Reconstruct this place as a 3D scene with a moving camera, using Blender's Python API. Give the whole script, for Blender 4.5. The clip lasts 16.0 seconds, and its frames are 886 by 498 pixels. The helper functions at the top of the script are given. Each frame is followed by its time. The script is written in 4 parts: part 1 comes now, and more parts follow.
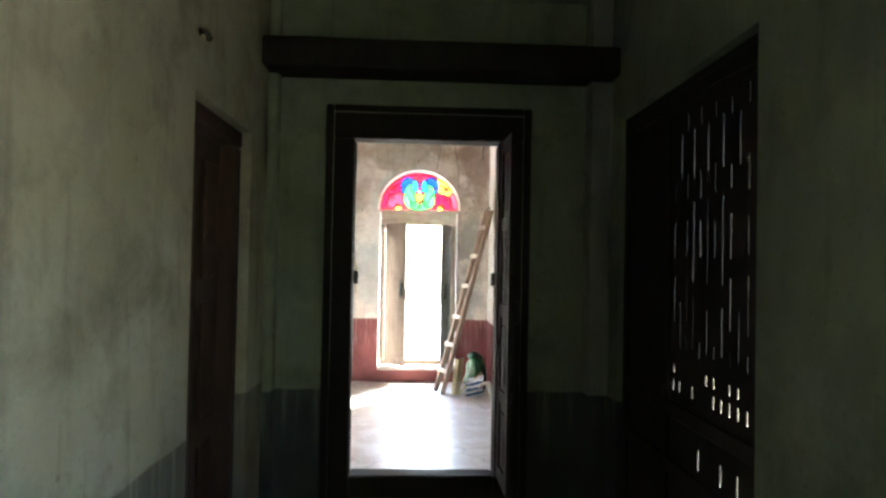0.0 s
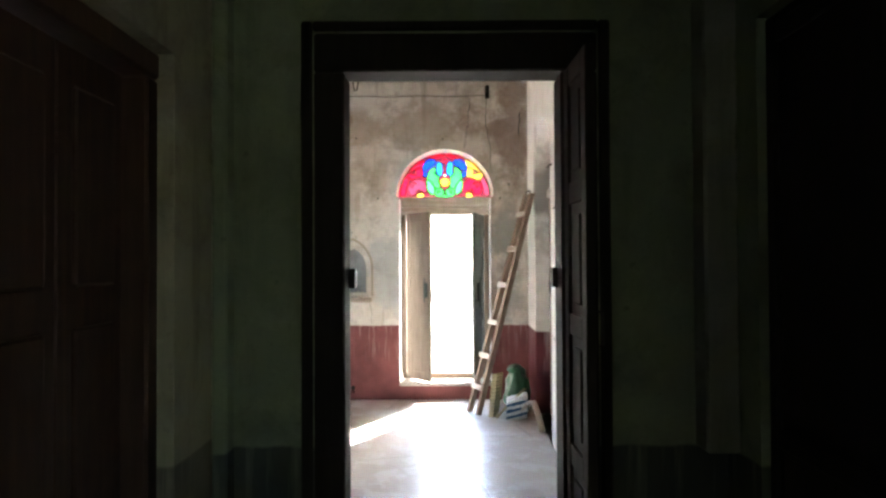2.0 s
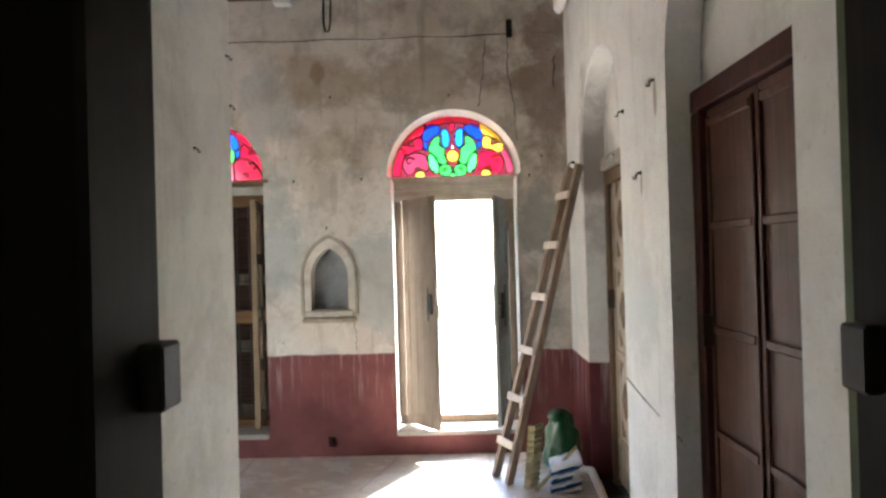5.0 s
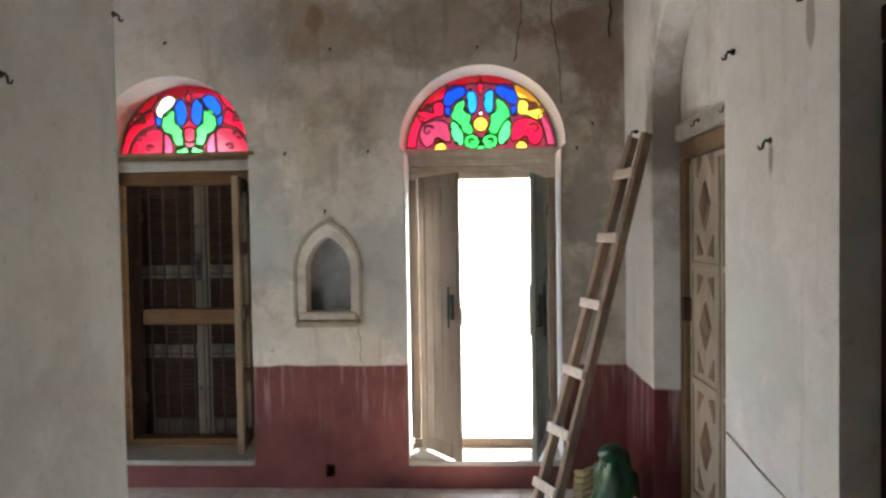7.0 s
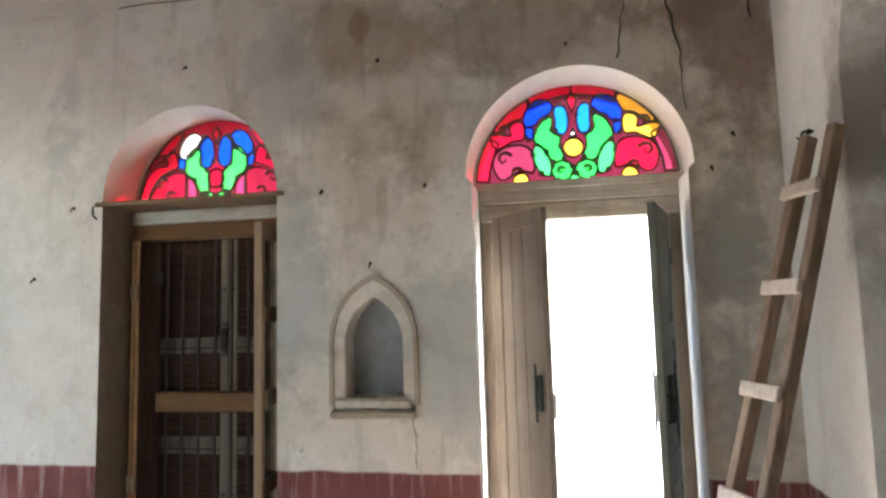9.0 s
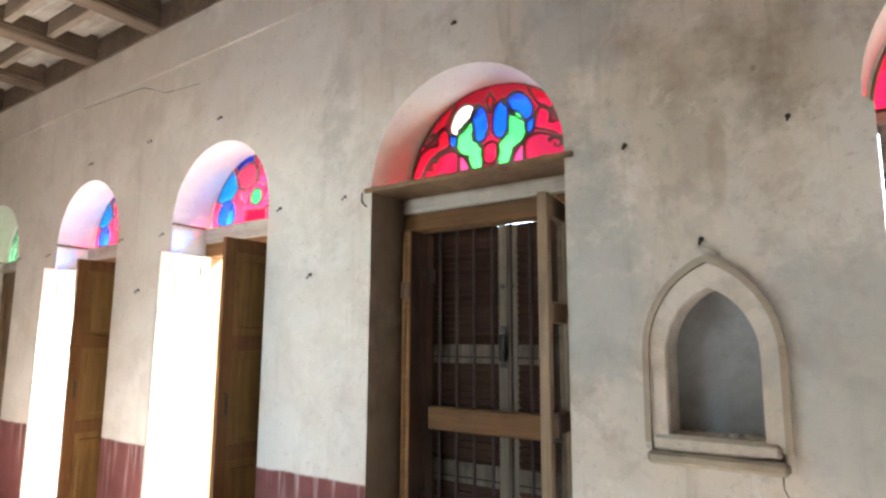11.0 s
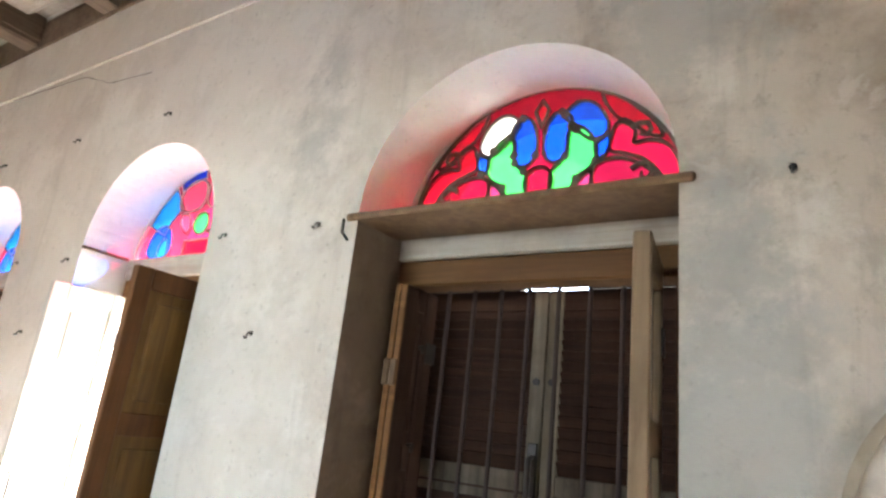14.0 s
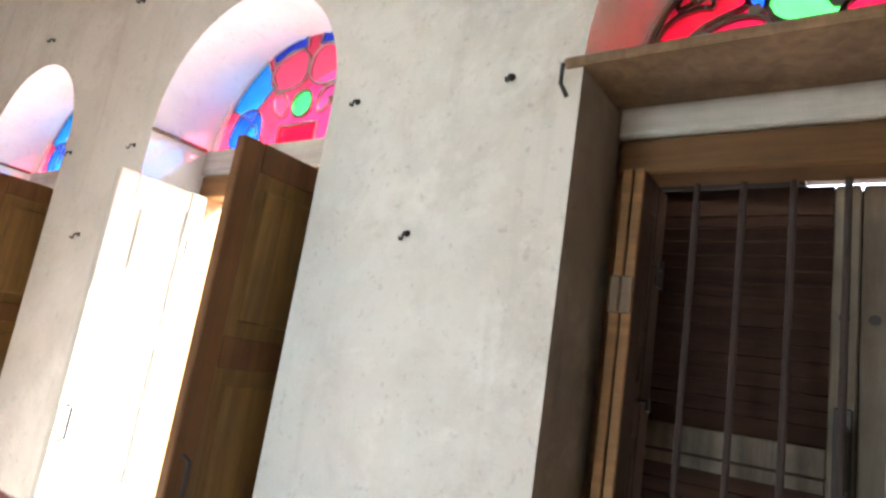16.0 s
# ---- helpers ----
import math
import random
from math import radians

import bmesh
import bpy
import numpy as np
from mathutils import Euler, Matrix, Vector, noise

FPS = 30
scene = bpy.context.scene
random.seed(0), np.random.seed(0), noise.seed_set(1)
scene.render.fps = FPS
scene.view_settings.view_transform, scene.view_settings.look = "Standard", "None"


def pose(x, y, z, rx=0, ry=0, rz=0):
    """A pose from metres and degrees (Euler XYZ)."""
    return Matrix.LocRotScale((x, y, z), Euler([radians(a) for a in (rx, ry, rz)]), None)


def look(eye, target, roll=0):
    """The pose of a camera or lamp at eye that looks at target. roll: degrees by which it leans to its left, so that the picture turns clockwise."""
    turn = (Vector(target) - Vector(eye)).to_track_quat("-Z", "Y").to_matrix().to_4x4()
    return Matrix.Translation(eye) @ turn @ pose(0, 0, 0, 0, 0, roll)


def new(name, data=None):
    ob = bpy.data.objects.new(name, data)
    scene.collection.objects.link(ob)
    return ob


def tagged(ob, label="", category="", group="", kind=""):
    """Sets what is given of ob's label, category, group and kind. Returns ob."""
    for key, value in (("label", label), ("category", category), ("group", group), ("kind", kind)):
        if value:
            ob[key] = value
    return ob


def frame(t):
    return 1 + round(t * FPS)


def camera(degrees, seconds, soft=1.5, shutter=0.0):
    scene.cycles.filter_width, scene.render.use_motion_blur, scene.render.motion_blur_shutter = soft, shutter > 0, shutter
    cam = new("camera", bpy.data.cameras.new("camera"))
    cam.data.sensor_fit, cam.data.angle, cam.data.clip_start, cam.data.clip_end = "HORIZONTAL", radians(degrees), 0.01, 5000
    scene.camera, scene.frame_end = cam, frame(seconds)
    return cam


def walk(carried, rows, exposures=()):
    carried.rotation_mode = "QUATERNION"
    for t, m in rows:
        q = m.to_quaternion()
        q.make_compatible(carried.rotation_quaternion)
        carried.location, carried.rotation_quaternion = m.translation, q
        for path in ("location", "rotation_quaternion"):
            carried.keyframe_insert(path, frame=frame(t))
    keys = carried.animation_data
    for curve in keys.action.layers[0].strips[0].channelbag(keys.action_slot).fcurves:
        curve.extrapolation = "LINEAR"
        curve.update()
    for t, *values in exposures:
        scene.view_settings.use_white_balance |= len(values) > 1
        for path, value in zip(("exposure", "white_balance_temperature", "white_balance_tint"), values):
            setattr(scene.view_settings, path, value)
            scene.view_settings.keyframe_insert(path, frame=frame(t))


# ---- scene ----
cam = camera(70.5, 16.0, soft=2.6)
# eye, target and roll, over a datum 9 cm above the floor
PATH = [
    (0, (-0.007, 0.12, 1.451), (0.079, 2.118, 1.49), 1.1),
    (0.5, (0.025, 0.319, 1.439), (0.175, 2.314, 1.423), 0.1),
    (1, (0.0, 0.721, 1.445), (0.147, 2.716, 1.43), -0.4),
    (1.5, (0.027, 0.985, 1.436), (0.078, 2.983, 1.519), 0.1),
    (2, (0.012, 1.353, 1.423), (0.009, 3.353, 1.455), -0.3),
    (2.5, (-0.036, 1.68, 1.45), (-0.04, 3.679, 1.52), -0.9),
    (3, (-0.004, 1.99, 1.452), (0.02, 3.989, 1.509), 0.1),
    (3.5, (0.009, 2.266, 1.438), (-0.035, 4.266, 1.449), -0.3),
    (3.7, (0.0, 2.39, 1.44), (-0.026, 4.39, 1.456), -0.9),
    (5.8, (-0.017, 3.644, 1.518), (-0.074, 5.643, 1.526), -2.6),
    (6, (0.007, 3.744, 1.526), (-0.12, 5.74, 1.51), -3.1),
    (6.5, (-0.04, 3.951, 1.536), (-0.029, 5.949, 1.604), 1.3),
    (7, (-0.045, 4.132, 1.564), (-0.138, 6.129, 1.509), -0.9),
    (7.5, (0.03, 4.39, 1.572), (-0.228, 6.371, 1.66), -0.8),
    (8, (0.026, 4.621, 1.521), (-0.188, 6.605, 1.646), 1.2),
    (8.2, (0.046, 4.754, 1.512), (-0.186, 6.737, 1.628), 0.4),
    (10.3, (-0.398, 5.608, 1.364), (-1.196, 7.408, 1.712), -0.1),
    (10.5, (-0.43, 5.689, 1.354), (-1.337, 7.448, 1.64), -0.3),
    (11, (-0.473, 5.907, 1.359), (-1.627, 7.514, 1.654), 0.3),
    (11.5, (-0.538, 6.028, 1.355), (-1.878, 7.49, 1.61), 2.1),
    (12, (-0.713, 6.182, 1.357), (-2.222, 7.478, 1.569), -0.3),
    (12.5, (-0.849, 6.328, 1.342), (-2.516, 7.421, 1.508), -1.2),
    (13, (-0.924, 6.508, 1.376), (-2.509, 7.681, 1.709), 2.6),
    (13.5, (-0.984, 6.606, 1.403), (-2.346, 8.015, 1.805), 7.3),
    (14, (-1.153, 6.656, 1.436), (-2.227, 8.246, 2.0), 6.4),
    (14.5, (-1.308, 6.755, 1.416), (-2.193, 8.463, 1.964), 8.7),
    (15, (-1.459, 6.878, 1.424), (-2.336, 8.589, 1.973), 8.6),
    (15.5, (-1.69, 6.934, 1.37), (-2.664, 8.598, 1.902), 9.6),
    (16, (-1.947, 6.961, 1.384), (-3.099, 8.55, 1.767), 9.0),
]
FLOOR = 0.09
EXPOSURES = [(0.0, 5.9), (0.5, 5.65), (1.0, 5.45), (1.5, 5.35), (2.5, 5.3), (3.7, 5.3), (5.8, 4.6), (8.0, 4.35), (10.5, 5.1), (11.5, 4.8), (12.5, 4.5), (13.0, 4.5), (13.5, 4.5), (14.0, 5.1), (14.5, 5.5), (15.0, 5.55), (15.5, 5.5), (16.0, 4.95)]
walk(cam, [(t, pose(0, 0, FLOOR) @ look(eye, target, roll)) for t, eye, target, roll in PATH], EXPOSURES)

# ---- light ----
SUN_EL, SUN_SIDE = 40.0, 31.0   # height over the horizon, and degrees off the window wall's normal towards +x
world = bpy.data.worlds.new("world")
scene.world = world
world.use_nodes = True
wn = world.node_tree.nodes
sky = wn.new("ShaderNodeTexSky")
sky.sky_type, sky.sun_disc = "NISHITA", False
sky.sun_elevation, sky.sun_rotation = radians(SUN_EL), radians(SUN_SIDE)
wn["Background"].inputs[1].default_value = 0.12
world.node_tree.links.new(sky.outputs[0], wn["Background"].inputs[0])
sun = new("sun", bpy.data.lights.new("sun", "SUN"))
sun.data.energy, sun.data.angle, sun.data.color = 4.0, radians(0.5), (1.0, 0.965, 0.915)
ce = math.cos(radians(SUN_EL))
sun.matrix_world = look((4, 20, 20), (4 - ce * math.sin(radians(SUN_SIDE)), 20 - ce * math.cos(radians(SUN_SIDE)), 20 - math.sin(radians(SUN_EL))))


# ---- materials ----
def material(name):
    m = bpy.data.materials.new(name)
    m.use_nodes = True
    nt = m.node_tree
    return m, nt, nt.nodes["Principled BSDF"]


def node(nt, kind, **inputs):
    n = nt.nodes.new("ShaderNode" + kind)
    for k, v in inputs.items():
        n.inputs[k.replace("_", " ")].default_value = v
    return n


def link(nt, a, b):
    nt.links.new(a, b)


def noise_tex(nt, vec, scale, detail=5.0, rough=0.55, dist=0.0):
    n = node(nt, "TexNoise", Scale=scale, Detail=detail, Roughness=rough, Distortion=dist)
    link(nt, vec, n.inputs["Vector"])
    return n.outputs[0]


def ramp(nt, fac, lo, hi):
    n = node(nt, "MapRange", From_Min=lo, From_Max=hi)
    link(nt, fac, n.inputs[0])
    return n.outputs[0]


def blend(nt, fac, a, b, mode="MIX"):
    n = nt.nodes.new("ShaderNodeMix")
    n.data_type, n.blend_type = "RGBA", mode
    for sock, v in ((n.inputs[0], fac), (n.inputs[6], a), (n.inputs[7], b)):
        if isinstance(v, (int, float)):
            sock.default_value = v
        elif isinstance(v, tuple):
            sock.default_value = (*v, 1)
        else:
            link(nt, v, sock)
    return n.outputs[2]


def mathn(nt, op, a, b):
    n = nt.nodes.new("ShaderNodeMath")
    n.operation = op
    for sock, v in zip(n.inputs, (a, b)):
        if isinstance(v, (int, float)):
            sock.default_value = v
        else:
            link(nt, v, sock)
    return n.outputs[0]


def bump(nt, bsdf, height, strength=0.3, distance=0.01):
    n = node(nt, "Bump", Strength=strength, Distance=distance)
    link(nt, height, n.inputs["Height"])
    link(nt, n.outputs[0], bsdf.inputs["Normal"])


def stretched(nt, vec, sx, sy, sz):
    n = node(nt, "Mapping", Scale=(sx, sy, sz))
    link(nt, vec, n.inputs["Vector"])
    return n.outputs[0]


def plaster(name, base, stain, pale, dado=None, dado_top=0.80, amount=1.0, rough=0.9, cleaner=None, dado_past=None, spots=(), spot_axis=0):
    """Old limewashed plaster with blotches, runs and, below dado_top, a worn painted dado."""
    m, nt, b = material(name)
    pos = nt.nodes.new("ShaderNodeNewGeometry").outputs[0]
    big = noise_tex(nt, pos, 0.9, 6, 0.62, 0.6)
    mid = noise_tex(nt, pos, 3.1, 7, 0.65, 0.3)
    fine = noise_tex(nt, pos, 38, 4, 0.6)
    runs = noise_tex(nt, stretched(nt, pos, 5, 5, 0.55), 1.6, 5, 0.6, 0.4)
    col = blend(nt, ramp(nt, big, 0.40, 0.66), base, pale)
    dirt = 1.0
    if cleaner:   # the wall gets dirtier along x, towards the corner
        sx = nt.nodes.new("ShaderNodeSeparateXYZ")
        link(nt, pos, sx.inputs[0])
        dn = node(nt, "MapRange", From_Min=cleaner[0], From_Max=cleaner[1], To_Min=0.28, To_Max=1.0)
        link(nt, sx.outputs[0], dn.inputs[0])
        dirt = dn.outputs[0]
        col = blend(nt, mathn(nt, "SUBTRACT", 0.8, mathn(nt, "MULTIPLY", dirt, 0.8)), col, pale)
    patch = noise_tex(nt, pos, 1.7, 8, 0.7, 0.2)
    col = blend(nt, mathn(nt, "MULTIPLY", ramp(nt, patch, 0.53, 0.60), 0.45 * amount), col, tuple(c * 1.12 for c in pale))
    col = blend(nt, mathn(nt, "MULTIPLY", ramp(nt, mid, 0.50, 0.74), mathn(nt, "MULTIPLY", dirt, 0.75 * amount)), col, stain)
    col = blend(nt, mathn(nt, "MULTIPLY", ramp(nt, runs, 0.56, 0.74), mathn(nt, "MULTIPLY", dirt, 0.5 * amount)), col, tuple(c * 0.8 for c in stain))
    col = blend(nt, mathn(nt, "MULTIPLY", ramp(nt, fine, 0.60, 0.72), 0.25), col, tuple(c * 0.6 for c in stain))
    # flaked patches with ragged edges, and the small pits and nail holes of an old wall
    flake = noise_tex(nt, pos, 2.6, 10, 0.72, 0.35)
    col = blend(nt, mathn(nt, "MULTIPLY", ramp(nt, flake, 0.525, 0.59), mathn(nt, "MULTIPLY", dirt, 0.24 * amount)), col, tuple(0.62 * a + 0.1 for a in stain))
    col = blend(nt, mathn(nt, "MULTIPLY", ramp(nt, noise_tex(nt, pos, 4.3, 9, 0.7, 0.5), 0.59, 0.64), 0.28 * amount), col, tuple(c * 1.1 for c in pale))
    pits = node(nt, "TexVoronoi", Scale=5.5)
    link(nt, blend(nt, 0.06, pos, noise_tex(nt, pos, 9.0, 4)), pits.inputs["Vector"])
    pit = node(nt, "MapRange", From_Min=0.075, From_Max=0.03)
    link(nt, pits.outputs["Distance"], pit.inputs[0])
    col = blend(nt, mathn(nt, "MULTIPLY", pit.outputs[0], mathn(nt, "MULTIPLY", dirt, 0.4 * amount)), col, tuple(c * 0.5 for c in stain))
    for cu, cz, ru, rz, tone, k in spots:   # single stains, wide ru and high rz
        sp = nt.nodes.new("ShaderNodeSeparateXYZ")
        link(nt, pos, sp.inputs[0])
        du = mathn(nt, "DIVIDE", mathn(nt, "SUBTRACT", sp.outputs[spot_axis], cu), ru)
        dz = mathn(nt, "DIVIDE", mathn(nt, "SUBTRACT", sp.outputs[2], cz), rz)
        d2 = mathn(nt, "ADD", mathn(nt, "MULTIPLY", du, du), mathn(nt, "MULTIPLY", dz, dz))
        d2 = mathn(nt, "ADD", d2, mathn(nt, "MULTIPLY", mathn(nt, "SUBTRACT", patch, 0.5), 7.0))
        f = node(nt, "MapRange", From_Min=1.25, From_Max=0.45)
        link(nt, d2, f.inputs[0])
        col = blend(nt, mathn(nt, "MULTIPLY", f.outputs[0], k), col, tone)
    if dado:
        sep = nt.nodes.new("ShaderNodeSeparateXYZ")
        link(nt, pos, sep.inputs[0])
        wob = mathn(nt, "MULTIPLY", mathn(nt, "SUBTRACT", noise_tex(nt, pos, 6, 4), 0.5), 0.03)
        h = mathn(nt, "ADD", sep.outputs[2], wob)
        edge = node(nt, "MapRange", From_Min=dado_top + 0.006, From_Max=dado_top - 0.006)
        link(nt, h, edge.inputs[0])
        d1 = blend(nt, ramp(nt, noise_tex(nt, pos, 2.3, 6, 0.65), 0.35, 0.7), dado, tuple(c * 0.55 for c in dado))
        streak = noise_tex(nt, stretched(nt, pos, 11, 11, 0.8), 1.5, 4, 0.6)
        upper = node(nt, "MapRange", From_Min=dado_top - 0.45, From_Max=dado_top)
        link(nt, h, upper.inputs[0])
        worn = mathn(nt, "MULTIPLY", ramp(nt, streak, 0.52, 0.68), mathn(nt, "MULTIPLY", upper.outputs[0], 0.95))
        d1 = blend(nt, worn, d1, tuple(0.5 * (c + p) for c, p in zip(dado, pale)))
        mask = edge.outputs[0]
        if dado_past:
            past = mathn(nt, "GREATER_THAN", sep.outputs[1], dado_past)
            mask = mathn(nt, "MULTIPLY", mask, past)
        col = blend(nt, mask, col, d1)
    link(nt, col, b.inputs["Base Color"])
    b.inputs["Roughness"].default_value = rough
    b.inputs["Specular IOR Level"].default_value = 0.25
    bump(nt, b, mathn(nt, "ADD", mathn(nt, "MULTIPLY", mid, 1.0), mathn(nt, "MULTIPLY", fine, 0.25)), 0.45, 0.012)
    return m


def timber(name, base, dark, axis=2, rough=0.6, grime=0.5, spec=0.35):
    """Old wood or old paint on wood, with grain along one axis."""
    m, nt, b = material(name)
    tc = nt.nodes.new("ShaderNodeNewGeometry").outputs[0]
    rnd = nt.nodes.new("ShaderNodeObjectInfo").outputs["Random"]
    sc = [26.0, 26.0, 26.0]
    sc[axis] = 1.6
    grain = noise_tex(nt, stretched(nt, tc, *sc), 1.0, 6, 0.65, 0.8)
    blot = noise_tex(nt, tc, 4.5, 6, 0.65)
    col = blend(nt, ramp(nt, grain, 0.35, 0.72), base, dark)
    col = blend(nt, mathn(nt, "MULTIPLY", ramp(nt, blot, 0.45, 0.75), grime), col, tuple(c * 0.6 for c in dark))
    col = blend(nt, mathn(nt, "MULTIPLY", rnd, 0.25), col, tuple(c * 0.7 for c in base))
    link(nt, col, b.inputs["Base Color"])
    link(nt, mathn(nt, "ADD", mathn(nt, "MULTIPLY", blot, 0.3), rough - 0.15), b.inputs["Roughness"])
    b.inputs["Specular IOR Level"].default_value = spec
    bump(nt, b, grain, 0.35, 0.003)
    return m


def plain(name, base, rough=0.6, metal=0.0, vary=0.25, scale=9.0):
    m, nt, b = material(name)
    tc = nt.nodes.new("ShaderNodeNewGeometry").outputs[0]
    n = noise_tex(nt, tc, scale, 6, 0.65)
    col = blend(nt, ramp(nt, n, 0.3, 0.75), base, tuple(c * (1 - vary) for c in base))
    link(nt, col, b.inputs["Base Color"])
    b.inputs["Roughness"].default_value, b.inputs["Metallic"].default_value = rough, metal
    bump(nt, b, noise_tex(nt, tc, scale * 6, 3), 0.2, 0.003)
    return m


def stained(name, colour, clear=0.985):
    """Coloured cathedral glass: part of the light goes straight through, part is scattered."""
    m = bpy.data.materials.new(name)
    m.use_nodes = True
    nt = m.node_tree
    nt.nodes.remove(nt.nodes["Principled BSDF"])
    out = nt.nodes["Material Output"]
    tc = nt.nodes.new("ShaderNodeNewGeometry").outputs[0]
    col = blend(nt, ramp(nt, noise_tex(nt, tc, 16, 4, 0.6), 0.3, 0.75), colour, tuple(c * 0.72 for c in colour))
    tr, tl, gl = nt.nodes.new("ShaderNodeBsdfTransparent"), nt.nodes.new("ShaderNodeBsdfTranslucent"), node(nt, "BsdfGlossy", Roughness=0.12)
    link(nt, col, tr.inputs[0])
    link(nt, col, tl.inputs[0])
    a = node(nt, "MixShader", Fac=clear)
    link(nt, tl.outputs[0], a.inputs[1])
    link(nt, tr.outputs[0], a.inputs[2])
    c = node(nt, "MixShader", Fac=0.04)
    link(nt, a.outputs[0], c.inputs[1])
    link(nt, gl.outputs[0], c.inputs[2])
    link(nt, c.outputs[0], out.inputs[0])
    return m


def window_glass(name):
    m = bpy.data.materials.new(name)
    m.use_nodes = True
    nt = m.node_tree
    nt.nodes.remove(nt.nodes["Principled BSDF"])
    tc = nt.nodes.new("ShaderNodeNewGeometry").outputs[0]
    tr = nt.nodes.new("ShaderNodeBsdfTransparent")
    tl = node(nt, "BsdfDiffuse", Color=(0.22, 0.21, 0.17, 1))
    gl = node(nt, "BsdfGlossy", Roughness=0.08)
    a = node(nt, "MixShader")
    link(nt, mathn(nt, "MULTIPLY", ramp(nt, noise_tex(nt, tc, 6, 6, 0.7), 0.3, 0.8), 0.7), a.inputs[0])
    link(nt, tr.outputs[0], a.inputs[1])
    link(nt, tl.outputs[0], a.inputs[2])
    c = node(nt, "MixShader", Fac=0.10)
    link(nt, a.outputs[0], c.inputs[1])
    link(nt, gl.outputs[0], c.inputs[2])
    link(nt, c.outputs[0], nt.nodes["Material Output"].inputs[0])
    return m


def cement(name, base, dark, pale, gloss=0.27, spec=0.5):
    m, nt, b = material(name)
    pos = nt.nodes.new("ShaderNodeNewGeometry").outputs[0]
    big = noise_tex(nt, pos, 0.8, 7, 0.65, 0.5)
    mid = noise_tex(nt, pos, 3.5, 8, 0.7, 0.3)
    vor = node(nt, "TexVoronoi", Scale=1.1)
    vor.feature = "DISTANCE_TO_EDGE"
    link(nt, blend(nt, 0.14, pos, noise_tex(nt, pos, 2.0, 5)), vor.inputs["Vector"])
    crack = node(nt, "MapRange", From_Min=0.010, From_Max=0.0)
    link(nt, vor.outputs["Distance"], crack.inputs[0])
    col = blend(nt, ramp(nt, big, 0.38, 0.66), base, dark)
    col = blend(nt, mathn(nt, "MULTIPLY", ramp(nt, mid, 0.50, 0.56), 0.75), col, pale)
    col = blend(nt, mathn(nt, "MULTIPLY", crack.outputs[0], 0.5), col, tuple(c * 0.4 for c in dark))
    link(nt, col, b.inputs["Base Color"])
    link(nt, mathn(nt, "ADD", mathn(nt, "MULTIPLY", mid, 0.45), gloss), b.inputs["Roughness"])
    b.inputs["Specular IOR Level"].default_value = spec
    bump(nt, b, mathn(nt, "SUBTRACT", mid, mathn(nt, "MULTIPLY", crack.outputs[0], 0.4)), 0.3, 0.008)
    return m


M_HALL = plaster("plaster_hall", (0.49, 0.418, 0.338), (0.23, 0.176, 0.124), (0.605, 0.563, 0.508), dado=(0.185, 0.062, 0.057), amount=1.2, cleaner=(-3.2, -0.6), spots=(
    (0.74, 2.85, 0.22, 0.65, (0.20, 0.13, 0.10), 0.65), (-0.52, 1.35, 0.22, 0.5, (0.36, 0.37, 0.355), 0.6),
    (-1.34, 1.75, 0.17, 0.45, (0.35, 0.36, 0.345), 0.6), (-0.98, 2.95, 0.38, 0.22, (0.30, 0.22, 0.14), 0.55), (0.70, 1.5, 0.17, 0.75, (0.25, 0.25, 0.22), 0.7),
    (-1.45, 2.75, 0.22, 0.35, (0.34, 0.35, 0.34), 0.5), (-0.25, 2.95, 0.35, 0.25, (0.30, 0.245, 0.18), 0.55), (-2.75, 2.6, 0.14, 0.35, (0.36, 0.355, 0.33), 0.5),
    (-0.92, 2.06, 0.032, 0.15, (0.27, 0.18, 0.10), 0.3), (-1.02, 3.02, 0.05, 0.10, (0.20, 0.125, 0.07), 0.55), (0.45, 3.05, 0.30, 0.22, (0.19, 0.12, 0.085), 0.55), (-1.05, 0.25, 0.7, 0.22, (0.10, 0.055, 0.045), 0.5)))
M_EAST = plaster("plaster_east", (0.78, 0.77, 0.74), (0.58, 0.54, 0.48), (0.83, 0.83, 0.81), dado=(0.20, 0.055, 0.062), amount=0.6, dado_past=6.56, spot_axis=1, spots=(
    (7.46, 2.14, 0.12, 0.22, (0.11, 0.085, 0.075), 0.6), (7.42, 2.2, 0.17, 0.75, (0.34, 0.305, 0.28), 0.5), (6.12, 1.86, 0.018, 0.07, (0.22, 0.16, 0.11), 0.7), (5.885, 2.22, 0.02, 0.07, (0.22, 0.16, 0.11), 0.6), (6.3, 1.4, 0.3, 0.4, (0.60, 0.62, 0.60), 0.6)))
# The dimness of the hall's far end is put into this darker plaster colour.
M_WEST_SHADE = plaster("plaster_west_shade", (0.21, 0.185, 0.15), (0.11, 0.09, 0.065), (0.26, 0.24, 0.21), dado=(0.08, 0.03, 0.03))
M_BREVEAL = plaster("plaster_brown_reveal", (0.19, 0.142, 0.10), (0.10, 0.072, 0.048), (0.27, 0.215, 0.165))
M_WHITE = plaster("plaster_white", (0.74, 0.72, 0.67), (0.50, 0.46, 0.40), (0.80, 0.79, 0.76), amount=0.8)
M_REVEAL = plaster("plaster_reveal", (0.72, 0.71, 0.69), (0.52, 0.49, 0.45), (0.78, 0.77, 0.75), amount=0.35)
for socket, value in (("Roughness", 0.62), ("Specular IOR Level", 0.35)):   # the reveals keep some sheen of old gloss limewash
    M_REVEAL.node_tree.nodes["Principled BSDF"].inputs[socket].default_value = value
